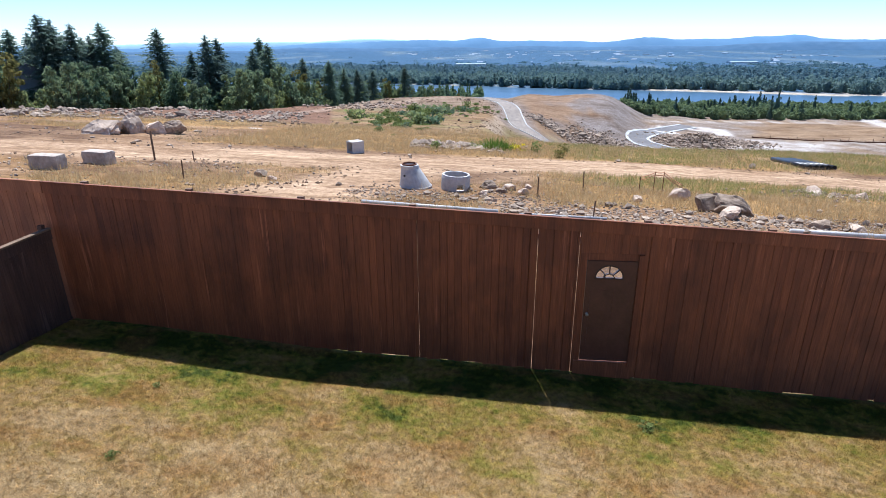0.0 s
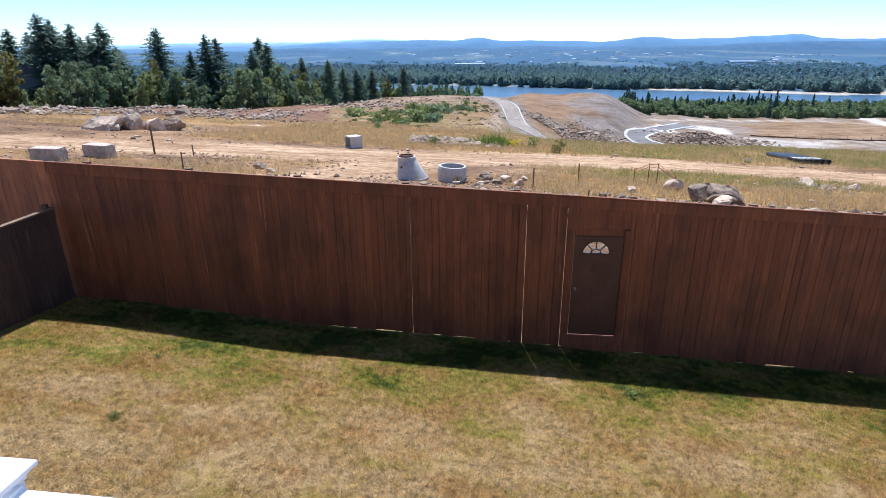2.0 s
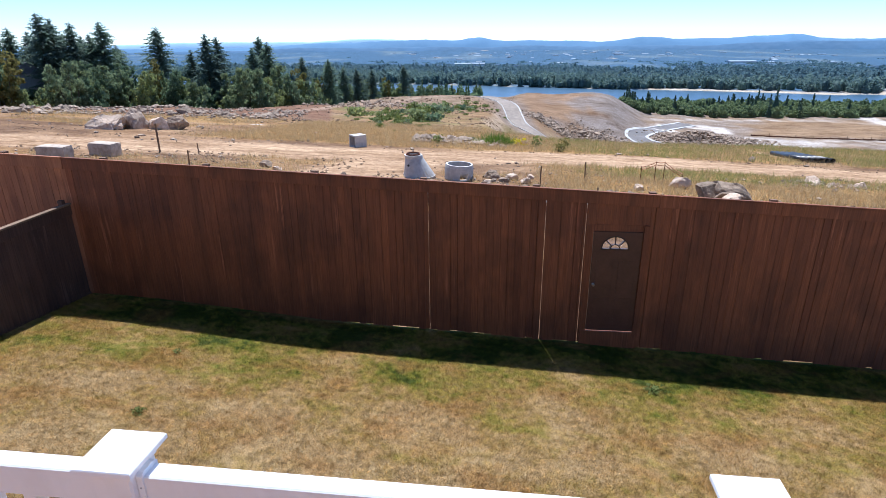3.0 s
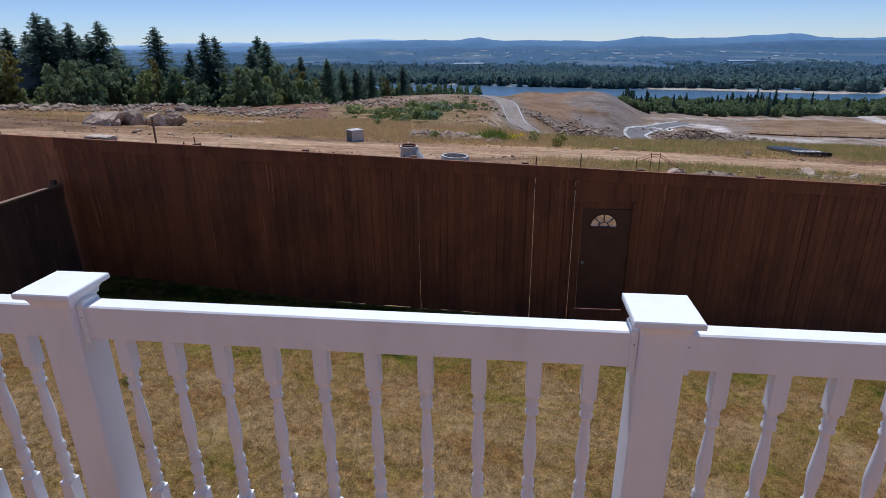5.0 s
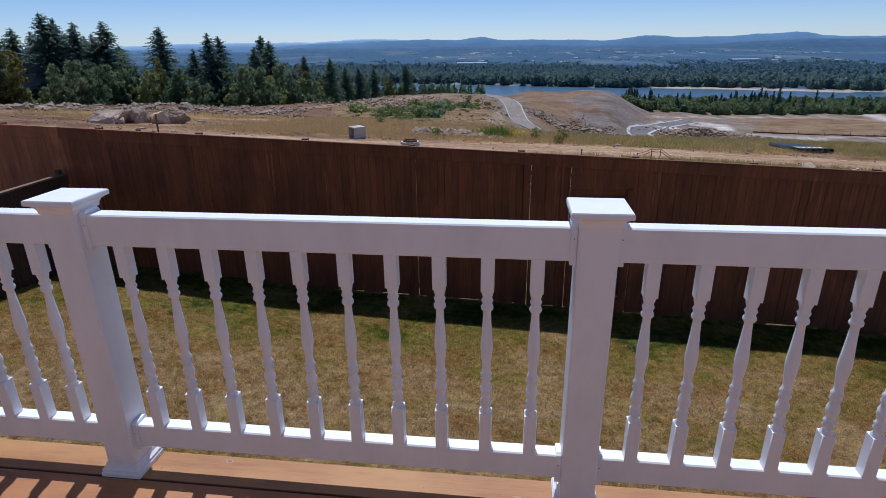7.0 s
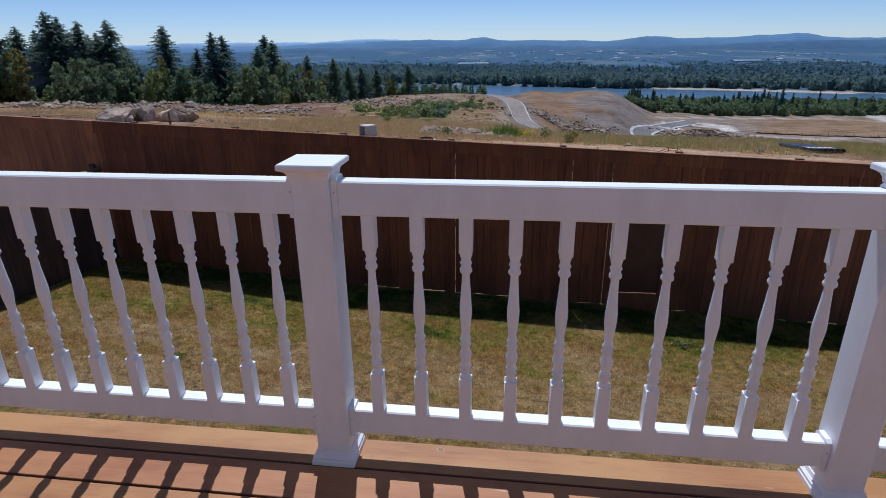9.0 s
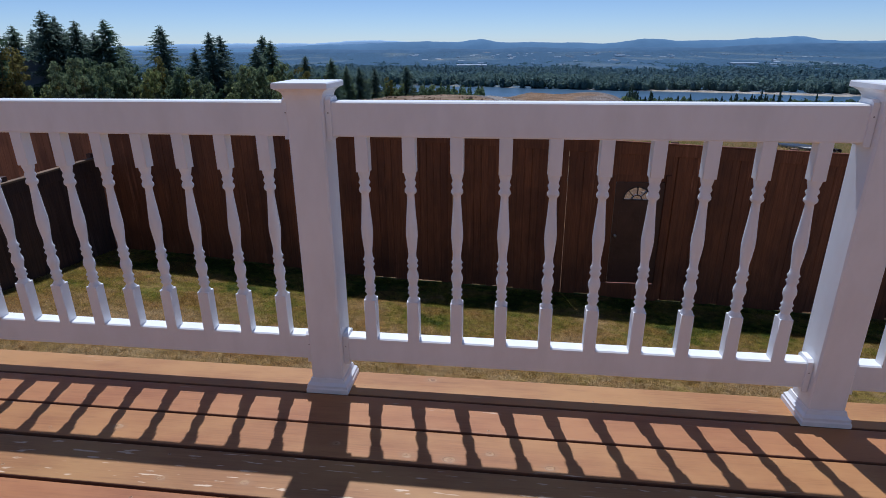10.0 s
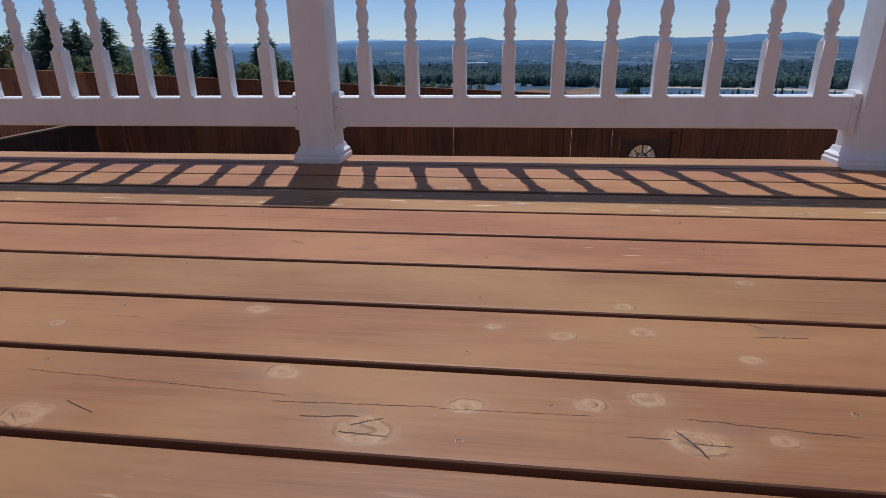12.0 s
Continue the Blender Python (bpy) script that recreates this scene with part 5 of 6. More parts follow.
make_rock("boulder", 9.35, 26.3, 0.42, 0.34, 0.45, 67, ROCK, 0, "pale rounded boulder beside the orange netting")
for n, (x, y, s) in enumerate(((0.35, 26.3, 0.36), (1.3, 26.0, 0.30), (2.0, 25.3, 0.24), (1.0, 25.0, 0.26), (2.3, 26.8, 0.22), (0.2, 24.2, 0.2), (-1.0, 23.6, 0.2), (17.7, 31.0, 0.42), (19.6, 29.8, 0.3), (13.1, 21.2, 0.3), (14.3, 21.0, 0.28), (7.1, 24.8, 0.26), (-11.0, 26.0, 0.3), (-10.2, 25.4, 0.22))):
    make_rock("stone", x, y, s * 1.2, s, s * 0.8, 100 + n, ROCK if n % 3 else ROCK_DARK, n * 37, "loose brown field stone in the dirt")

make_stake(-19.0, 29.8, 1.75, 0.048, 2)
make_stake(-16.9, 30.3, 0.75, 0.03, -4)
make_stake(-13.9, 24.0, 1.0, 0.03, 5)
make_stake(2.65, 24.9, 1.05, 0.026, 1)
make_stake(5.15, 28.2, 1.0, 0.026, -1)
make_stake(4.55, 20.7, 0.75, 0.024, 3)


def make_netting():
    """Sagging remains of orange barrier net on thin rods."""
    root = empty("barrier_netting", pose(7.8, 27.6, on_land(7.8, 27.6, 0.05)), label="sagging faded orange barrier netting on thin rods", category="netting")
    spots = ((0, 0, 0.85), (0.75, 0.25, 1.05), (1.25, 0.5, 1.0), (1.75, -0.9, 0.7))
    tops = []
    for x, y, h in spots:
        bm = bmesh.new()
        tube(bm, (x, y, -0.1), (x, y, h), 0.018, 0.018, 6)
        part("rod", bm, RUST, root)
        tops.append(Vector((x, y, h - 0.04)))
    bm = bmesh.new()
    for level in (1.0, 0.86):
        for a, b in zip(tops, tops[1:]):
            mid = [(a.lerp(b, k / 5) * 1.0) - Vector((0, 0, 0.03 * math.sin(math.pi * k / 5) + (1 - level) * 0.9)) for k in range(6)]
            for p, q in zip(mid, mid[1:]):
                tube(bm, p, q, 0.02, 0.02, 5)
    part("net_cord", bm, ORANGE, root, "faded orange cords")


make_netting()


def make_pipes():
    """Black drain pipes lying side by side."""
    for k in range(5):
        x0, y0, x1, y1 = 25.0 + k * 0.42, 45.9 - k * 0.05, 24.75 + k * 0.42, 51.8
        root = empty("drain_pipe", pose(0, 0, 0), label="long black plastic drain pipe lying in dry grass", category="pipe", group="stacked drain pipes")
        a, b = Vector((x0, y0, on_land(x0, y0) + 0.2)), Vector((x1, y1, on_land(x1, y1) + 0.2))
        bm = bmesh.new()
        n = 16
        turn = (b - a).to_track_quat("Z", "Y").to_matrix()
        rings = []
        for at, r in ((b, 0.165), (b, 0.19), (a, 0.19), (a, 0.165), (b, 0.165)):
            rings.append([bm.verts.new(at + turn @ Vector((r * math.cos(2 * math.pi * i / n), r * math.sin(2 * math.pi * i / n), 0))) for i in range(n)])
        for p, q in zip(rings, rings[1:]):
            for i in range(n):
                bm.faces.new((p[i], p[(i + 1) % n], q[(i + 1) % n], q[i]))
        part("pipe_wall", bm, BLACK_PIPE, root, shade=True)


make_pipes()


def white_pipe(x0, y0, x1, y1, r):
    bm = bmesh.new()
    tube(bm, (x0, y0, on_land(x0, y0) + r), (x1, y1, on_land(x1, y1) + r), r, r, 12)
    thing("plastic_pipe", bm, WHITE_PIPE, None, True, label="white plastic pipe lying on the rubble behind the fence", category="pipe", group="white pipes")


white_pipe(-4.5, 20.6, 0.9, 20.2, 0.09)
white_pipe(1.7, 20.2, 5.0, 20.35, 0.05)
white_pipe(11.4, 19.9, 15.6, 19.75, 0.10)

def make_silt_fence():
    """Low black fabric between short posts along the edge of the pond."""
    root = empty("silt_fence", pose(86, 205, on_land(86, 205)), label="low black silt fence on short posts in the basin", category="fence")
    zero = root.matrix_basis.translation
    line = [(86 + 2.6 * k, 205 - 0.34 * 2.6 * k + 0.006 * (2.6 * k) ** 2) for k in range(17)]
    bm = bmesh.new()
    for (ax, ay), (bx, by) in zip(line, line[1:]):
        za, zb = on_land(ax, ay), on_land(bx, by)
        quad = [bm.verts.new(Vector(v) - zero) for v in ((ax, ay, za - 0.1), (bx, by, zb - 0.1), (bx, by, zb + 0.32), (ax, ay, za + 0.38))]
        deep = [bm.verts.new(v.co + Vector((0, 0.03, 0))) for v in quad]
        bm.faces.new(quad)
        bm.faces.new(deep[::-1])
        for k in range(4):
            bm.faces.new((quad[k], quad[(k + 1) % 4], deep[(k + 1) % 4], deep[k]))
    part("fabric", bm, RUST, root, "dusty dark fabric")
    for k, (x, y) in enumerate(line):
        bm = bmesh.new()
        tube(bm, (0, 0, -0.2), (0.05, 0, 0.6 + 0.25 * (k % 3)), 0.09, 0.08, 6)
        part("post", bm, STAKE, root).matrix_basis = Matrix.Translation(Vector((x, y - 0.05, on_land(x, y))) - zero)


make_silt_fence()

# loose stone along the site's edge, on the heaps and under the brow
rng = np.random.default_rng(11)
spots = []
for _ in range(2600):
    x = rng.uniform(1.0, 19) if rng.random() < 0.8 else rng.uniform(-6, 2)
    y = 21.0 + rng.normal(0, 0.9) + (1.8 if x < 1 else 0) + rng.exponential(0.5)
    if y > 17.5:
        spots.append((x, y, on_land(x, y), rng.uniform(0.025, 0.075) * (1 + 1.8 * (rng.random() < 0.06))))
for _ in range(500):
    x, y = rng.uniform(-28, 8), rng.uniform(16.5, 31)
    if near_line(x, y, SPUR) > 2.0 and near_line(x, y, HAUL_ROAD) > 3.2:
        spots.append((x, y, on_land(x, y), rng.uniform(0.03, 0.09)))
for _ in range(160):
    x, y = rng.normal(18.5, 1.6), rng.normal(30.5, 0.8)
    spots.append((x, y, on_land(x, y), rng.uniform(0.05, 0.16)))
for _ in range(4200):
    y = 16.5 + 60 * rng.random() ** 1.6
    x = rng.uniform(-0.95, 0.78) * y
    clear = min(near_line(x, y, HAUL_ROAD) - 3.4, near_line(x, y, SPUR) - 2.2)
    if noise.noise(Vector((x * 0.2, y * 0.2, 13))) > rng.uniform(-0.3, 0.4) and (clear > 0 or rng.random() < 0.15):
        spots.append((x, y, on_land(x, y), 0.015 + rng.exponential(0.022) * (1 + y / 60)))
stones(rng, spots, RUBBLE, "rubble", label="loose grey and brown stones beside the fence", category="stones")

spots = []
for _ in range(8000):
    far = rng.random() < 0.5
    y = rng.uniform(16, 33) if far else rng.uniform(38, 75)
    x = rng.uniform(-0.95, 0.75) * y
    road = min(near_line(x, y, HAUL_ROAD) - 3.0, near_line(x, y, SPUR) - 1.2)
    lump = noise.noise(Vector((x * 0.25, y * 0.25, 20)))
    if road > 0 and lump + 0.35 * (road < 1.5) > 0.12:
        spots.append((x, y, on_land(x, y) - 0.02, rng.uniform(0.03, 0.10)))
stones(rng, spots, CLODS, "clods", label="brown clods of dug earth on the site", category="clods")

spots = []
for _ in range(330):
    x, y = rng.uniform(-7, 1), 49.5 + rng.normal(0, 1.3)
    spots.append((x, y, on_land(x, y), rng.uniform(0.1, 0.30) * (1 + (rng.random() < 0.1))))
for _ in range(3000):
    t = rng.uniform(-46, -19)
    r = rng.uniform(82, 128)
    x, y = r * math.sin(radians(t)), r * math.cos(radians(t))
    if y < crest(x / y) - 1 and noise.noise(Vector((x * 0.12, y * 0.12, 8))) > rng.uniform(-0.5, 0.3):
        spots.append((x, y, on_land(x, y), 0.08 + rng.exponential(0.12)))
for _ in range(150):
    x, y = rng.uniform(-60, -30), rng.uniform(165, 205)
    spots.append((x, y, on_land(x, y), rng.uniform(0.3, 0.8)))
stones(rng, spots, RUBBLE, "rubble", label="pale broken rock strewn along the brow", category="stones")

spots = []
for _ in range(9000):
    a, y = rng.uniform(-0.42, 0.02), 66 + 172 * rng.random() ** 0.8
    x = a * y
    lump = noise.noise(Vector((x * 0.12, y * 0.06, 31)))
    if y < crest(a) - 3 and lump > rng.uniform(-0.25, 0.45) and near_line(x, y, PAVED) > 3.6:
        spots.append((x, y, on_land(x, y) - 0.04, (0.05 + rng.exponential(0.045)) * (0.6 + y / 160)))
stones(rng, spots, CLODS, "clods", label="rough brown earth clods over the far slope", category="clods")

spots = []
for cx, cy, sx, sy, high, count in ((65, 192, 7, 6, 3.0, 2300), (79, 190, 4, 2.5, 0.9, 300), (31, 182, 5.5, 6, 1.4, 1300), (190, 214, 16, 8, 2.0, 500)):
    for _ in range(count):
        x, y = rng.normal(cx, sx), rng.normal(cy, sy)
        heap = high * math.exp(-((x - cx) / sx) ** 2 / 1.2 - ((y - cy) / sy) ** 2 / 1.2)
        spots.append((x, y, on_land(x, y) + heap * rng.uniform(0.3, 1.0), (0.12 + rng.exponential(0.11)) * (1.0 if cy < 150 else 1.25)))
for _ in range(1100):
    k = rng.random()
    x, y = 10.5 + 10 * k + rng.normal(0, 1.5), 187 - 11 * k + rng.normal(0, 2.2)
    spots.append((x, y, on_land(x, y) + rng.uniform(0, 0.5), 0.14 + rng.exponential(0.14)))
stones(rng, spots, RUBBLE, "rock_heap", label="heaps of quarried grey-brown rock in the basin", category="rock heap")


# ---------------------------------------------------------------- kerbs of the new road
def make_kerb(line, offset, name, label, wide=0.18):
    bm = bmesh.new()
    path = []
    for (ax, ay), (bx, by) in zip(line, line[1:]):
        n = max(2, int(math.hypot(bx - ax, by - ay) / 3))
        path += [(ax + (bx - ax) * k / n, ay + (by - ay) * k / n) for k in range(n)]
    path.append(line[-1])
    for _ in range(3):
        path = [path[0]] + [tuple((p[i] + 2 * q[i] + r[i]) / 4 for i in (0, 1)) for p, q, r in zip(path, path[1:], path[2:])] + [path[-1]]
    rows = []
    for p, q in zip(path, path[1:]):
        d = Vector((q[0] - p[0], q[1] - p[1])).normalized()
        side = Vector((d.y, -d.x))
        row = []
        for off, up in ((-wide, -0.2), (-wide, 0.2), (wide, 0.2), (wide, -0.2)):
            c = Vector(p) + side * (offset + off)
            row.append(bm.verts.new((c.x, c.y, on_land(c.x, c.y) + up)))
        rows.append(row)
    for a, b in zip(rows, rows[1:]):
        for k in range(3):
            bm.faces.new((a[k], a[k + 1], b[k + 1], b[k]))
    thing(name, bm, KERB, label=label, category="kerb", kind="structure")


def make_road(line, half, name, material, label):
    """A strip of made road laid on the ground between its kerbs."""
    path = []
    for (ax, ay), (bx, by) in zip(line, line[1:]):
        n = max(2, int(math.hypot(bx - ax, by - ay) / 1.5))
        path += [(ax + (bx - ax) * k / n, ay + (by - ay) * k / n) for k in range(n)]
    for _ in range(8):
        path = [path[0]] + [tuple((p[i] + 2 * q[i] + r[i]) / 4 for i in (0, 1)) for p, q, r in zip(path, path[1:], path[2:])] + [path[-1]]
    bm = bmesh.new()
    rows = []
    for p, q in zip(path, path[1:]):
        d = Vector((q[0] - p[0], q[1] - p[1])).normalized()
        row = []
        for k in range(7):
            c = Vector(p) + Vector((d.y, -d.x)) * half * (k / 3 - 1)
            row.append(bm.verts.new((c.x, c.y, on_land(c.x, c.y) + 0.10)))
        rows.append(row)
    for a, b in zip(rows, rows[1:]):
        for k in range(6):
            bm.faces.new((a[k], a[k + 1], b[k + 1], b[k]))
    thing(name, bm, material, None, True, label=label, category="road", kind="structure")


make_road(PAVED, 2.6, "road", ROAD_GRAVEL, "pale dusty new road down the slope")
make_road(LOOP, 3.3, "road", ROAD_ASPHALT, "grey asphalt bend of the basin road")
make_kerb(PAVED, 2.7, "kerb", "pale concrete kerb of the new road", 0.13)
make_kerb(PAVED, -2.7, "kerb", "pale concrete kerb of the new road")
make_kerb(LOOP, 3.4, "kerb", "broad pale concrete kerb of the basin road", 0.5)
make_kerb(LOOP, -3.4, "kerb", "broad pale concrete kerb of the basin road", 0.5)


# ---------------------------------------------------------------- wild grass and shrubs on the site
def make_wild_grass():
    rng = np.random.default_rng(21)
    straw, green = [], []
    for _ in range(40000):
        far = rng.random() < 0.62
        y = rng.uniform(39, 78) if far else rng.uniform(17, 36)
        x = rng.uniform(-0.95, 0.75) * y + 1
        thick, lush = grass_at(x, y)
        if rng.random() > thick:
            continue
        z = on_land(x, y) - 0.02
        h = rng.uniform(0.15, 0.45) * (1.15 if far else 0.85)
        out = green if rng.random() < lush else straw
        for _ in range(8):
            bx, by = x + rng.normal(0, 0.2), y + rng.normal(0, 0.2)
            lx, ly, t, w = rng.normal(0, 0.14), rng.normal(0, 0.14), rng.uniform(0, 3.14), rng.uniform(0.008, 0.018)
            dx, dy = math.cos(t) * w, math.sin(t) * w
            out += [(bx - dx, by - dy, z), (bx + dx, by + dy, z), (bx + lx, by + ly, z + h * rng.uniform(0.7, 1.2))]
    tagged(new("dry_grass", soup("dry_grass", straw, STRAW)), label="tall bleached dry grass on the site", category="grass", kind="stuff")
    tagged(new("green_grass", soup("green_grass", green, GREEN_GRASS)), label="yellow-green wild grass beside the track", category="grass", kind="stuff")


make_wild_grass()


def blade_clump(name, x, y, spread, h, count, seed, material, **tags):
    rng = np.random.default_rng(seed)
    tri = []
    for _ in range(count):
        bx, by = rng.normal(0, spread * 0.45), rng.normal(0, spread * 0.3)
        t, w = rng.uniform(0, 3.14), rng.uniform(0.02, 0.045)
        dx, dy, k = math.cos(t) * w, math.sin(t) * w, h * rng.uniform(0.5, 1.1)
        tri += [(bx - dx, by - dy, 0), (bx + dx, by + dy, 0), (bx * 1.5 + rng.normal(0, 0.08), by * 1.5, k)]
    ob = new(name, soup(name, tri, material))
    ob.matrix_basis = pose(x, y, on_land(x, y) - 0.03)
    return tagged(ob, **tags)


RUSH = foliage("rush_green", (0.075, 0.135, 0.02), (0.20, 0.30, 0.05), 0.35)
blade_clump("rush_clump", 0.2, 48.5, 1.3, 1.15, 420, 3, RUSH, label="bright green clump of rushes beside the track", category="plant")
blade_clump("rush_clump", 1.0, 48.8, 0.7, 0.8, 140, 4, RUSH, label="small green clump of rushes beside the track", category="plant")
weed("broom_bush", 2.3, 49.0, on_land(2.3, 49.0), 0.8, 0.6, 45, 5, YELLOW, label="low bush covered in yellow flowers", category="bush")
for n, (x, y, h) in enumerate(((3.7, 47.5, 0.95), (5.4, 44.3, 0.6), (-4.6, 46.0, 0.7), (6.0, 46.5, 1.0))):
    weed("tall_weed", x, y, on_land(x, y), 0.45, h, 130, 40 + n, LEAVES_DRY if n % 2 else SHRUB, label="tall straggly weed going to seed", category="weed", kind="stuff")

for n in range(150):
    r = np.random.default_rng(300 + n)
    if n < 55:
        x, y, k = r.normal(-15.5, 3.4), r.normal(92, 15), 0.62
    elif n < 110:
        x, y, k = r.normal(-21.5, 5.0), r.normal(150, 24), 0.85
    else:
        x, y, k = r.normal(-12, 4.5), r.normal(178, 11), 0.9
    k *= 0.35 + r.exponential(0.5)
    weed("bush", x, y, on_land(x, y) - 0.1, r.uniform(0.6, 1.5) * k, r.uniform(0.6, 1.7) * k, 150, 400 + n, SHRUB if n % 4 else LEAVES, label="low green shrub on the bare slope", category="bush", group="slope shrubs")


# ---------------------------------------------------------------- trees behind the brow
def conifer_parts(h, seed, lean=0.0):
    """A fir: drooping boughs all up the trunk, each a spine hung with narrow sprays."""
    rng = np.random.default_rng(seed)
    bm = bmesh.new()
    for k in range(8):
        tube(bm, (lean * h * (k / 8) ** 2, 0, h * k / 8), (lean * h * ((k + 1) / 8) ** 2, 0, h * (k + 1) / 8), 0.013 * h * (1 - k / 8.4), 0.013 * h * (1 - (k + 1) / 8.4), 8)
    tri = []
    z, heavy = 0.08 * h, rng.uniform(0, 6.283)
    while z < h * 0.985:
        f = z / h
        t = rng.uniform(0, 6.283)
        reach = min(h * 0.30 * (1 - f) ** 0.8, h * (0.125 + 0.02 * math.sin(z * 0.5 + seed))) * (0.65 + 0.35 * min(1, f * 3)) + 0.12
        length = reach * (1 + 0.22 * math.cos(t - heavy)) * (0.45 + 0.75 * rng.random() ** 0.6)
        lift, droop = rng.uniform(-0.05, 0.35) + 0.45 * f, rng.uniform(0.25, 0.8)
        out, across = np.array((math.cos(t), math.sin(t), 0)), np.array((-math.sin(t), math.cos(t), 0))
        root = np.array((lean * h * f * f, 0, z))
        steps = max(3, int(length / 0.15))
        for i in range(steps):
            q = (i + rng.uniform(0, 1)) / steps
            at = root + out * q * length + np.array((0, 0, (lift * q - droop * q * q) * length))
            for way in (-1, 1):
                spray = (0.28 + 0.55 * (1 - q)) * min(1.0, length * 0.55) * rng.uniform(0.5, 1.3)
                tip = at + across * way * spray * 0.6 + out * spray * 0.5 + np.array((0, 0, -spray * rng.uniform(0.1, 0.9)))
                side = out * 0.13 * rng.uniform(0.7, 1.3) + np.array((0, 0, rng.normal(0, 0.10)))
                tri += [at - side, at + side, tip]
        z += rng.uniform(0.03, 0.11) * (0.7 + 0.6 * (1 - f))
    return bm, np.array(tri)


def broadleaf_parts(h, wide, seed):
    rng = np.random.default_rng(seed)
    bm = bmesh.new()
    fork = Vector((0.2, 0.1, h * 0.2))
    tube(bm, (0, 0, 0), fork, 0.014 * h, 0.011 * h, 8)
    spots, sizes = [], []
    for stem in range(5):
        # each leading limb carries a ragged head of its own height
        t = stem * 1.257 + rng.uniform(-0.4, 0.4)
        top = Vector((wide * 0.62 * math.cos(t), wide * 0.62 * math.sin(t), h * (1.0 if stem == 0 else rng.uniform(0.58, 0.95))))
        tube(bm, fork, fork.lerp(top, 0.5), 0.009 * h, 0.006 * h, 6)
        tube(bm, fork.lerp(top, 0.5), top, 0.006 * h, 0.002 * h, 6)
        for k in range(9):
            f = rng.uniform(0.22, 1.0)
            girth = wide * 0.5 * (1.15 - 0.75 * f)
            c = np.array(fork.lerp(top, f)) + rng.normal(0, 1, 3) * (girth * 0.6, girth * 0.6, h * 0.035)
            count = int(rng.integers(45, 85))
            blob = rng.normal(0, 1, (count, 3))
            blob *= (rng.uniform(0.3, 1.0, count) ** 0.5 / np.linalg.norm(blob, axis=1))[:, None]
            spots.append(c + blob * (wide * rng.uniform(0.14, 0.30), wide * rng.uniform(0.14, 0.30), h * rng.uniform(0.03, 0.075)))
            sizes.append(rng.uniform(0.16, 0.42, count))
    spots = np.concatenate(spots)
    return bm, cards(rng, spots, np.concatenate(sizes))


def make_tree(name, parts, leaf, label, group):
    root = empty(name, pose(0, 0, -300), label=label, category="tree", group=group)
    bm, tri = parts
    part("trunk", bm, BARK, root)
    ob = new("crown", soup("crown", tri, leaf))
    ob.parent = root
    return root


FIRS = [make_tree("fir_tree", conifer_parts(30, 50 + n, (0, 0.015, -0.01, 0.0)[n]), NEEDLES, "tall dark green Douglas fir behind the brow", "fir trees") for n in range(4)]
# bearing in degrees, distance, slope up to the tip, height
FIR_PLAN = ((-42.1, 188, 0.020, 27), (-41.0, 196, 0.016, 25), (-40.1, 185, 0.040, 33), (-39.2, 187, 0.033, 31), (-37.9, 184, 0.0276, 30), (-36.9, 186, 0.012, 27), (-35.8, 185, 0.0294, 31), (-31.6, 189, 0.0222, 29), (-29.1, 192, -0.011, 22), (-27.9, 187, 0.0126, 28), (-26.8, 191, 0.0076, 27),
            (-23.9, 195, -0.009, 23), (-23.2, 204, 0.008, 25), (-22.5, 199, 0.000, 24), (-19.4, 211, -0.024, 22), (-17.1, 221, -0.028, 22), (-9.9, 329, -0.040, 26), (-38.5, 199, 0.008, 27), (-37.3, 193, 0.010, 26), (-34.9, 201, -0.004, 24),
            (-14.5, 250, -0.042, 22), (-15.6, 240, -0.040, 22), (-39.7, 198, 0.014, 28), (-13.0, 275, -0.044, 23))
used = set()
for n, (bearing, far, rise, h) in enumerate(FIR_PLAN):
    which = n % 4
    x, y, top = 1.0 + far * math.sin(radians(bearing)), far * math.cos(radians(bearing)), 2.3 + rise * far
    base = FIRS[which]
    m = pose(x, y, top - h, 0, 0, n * 77) @ Matrix.Diagonal((h / 22, h / 22, h / 30, 1))
    if which in used:
        made = copy_thing(base, Matrix.Identity(4))
        made.matrix_basis = m
    else:
        base.matrix_basis = m
        used.add(which)

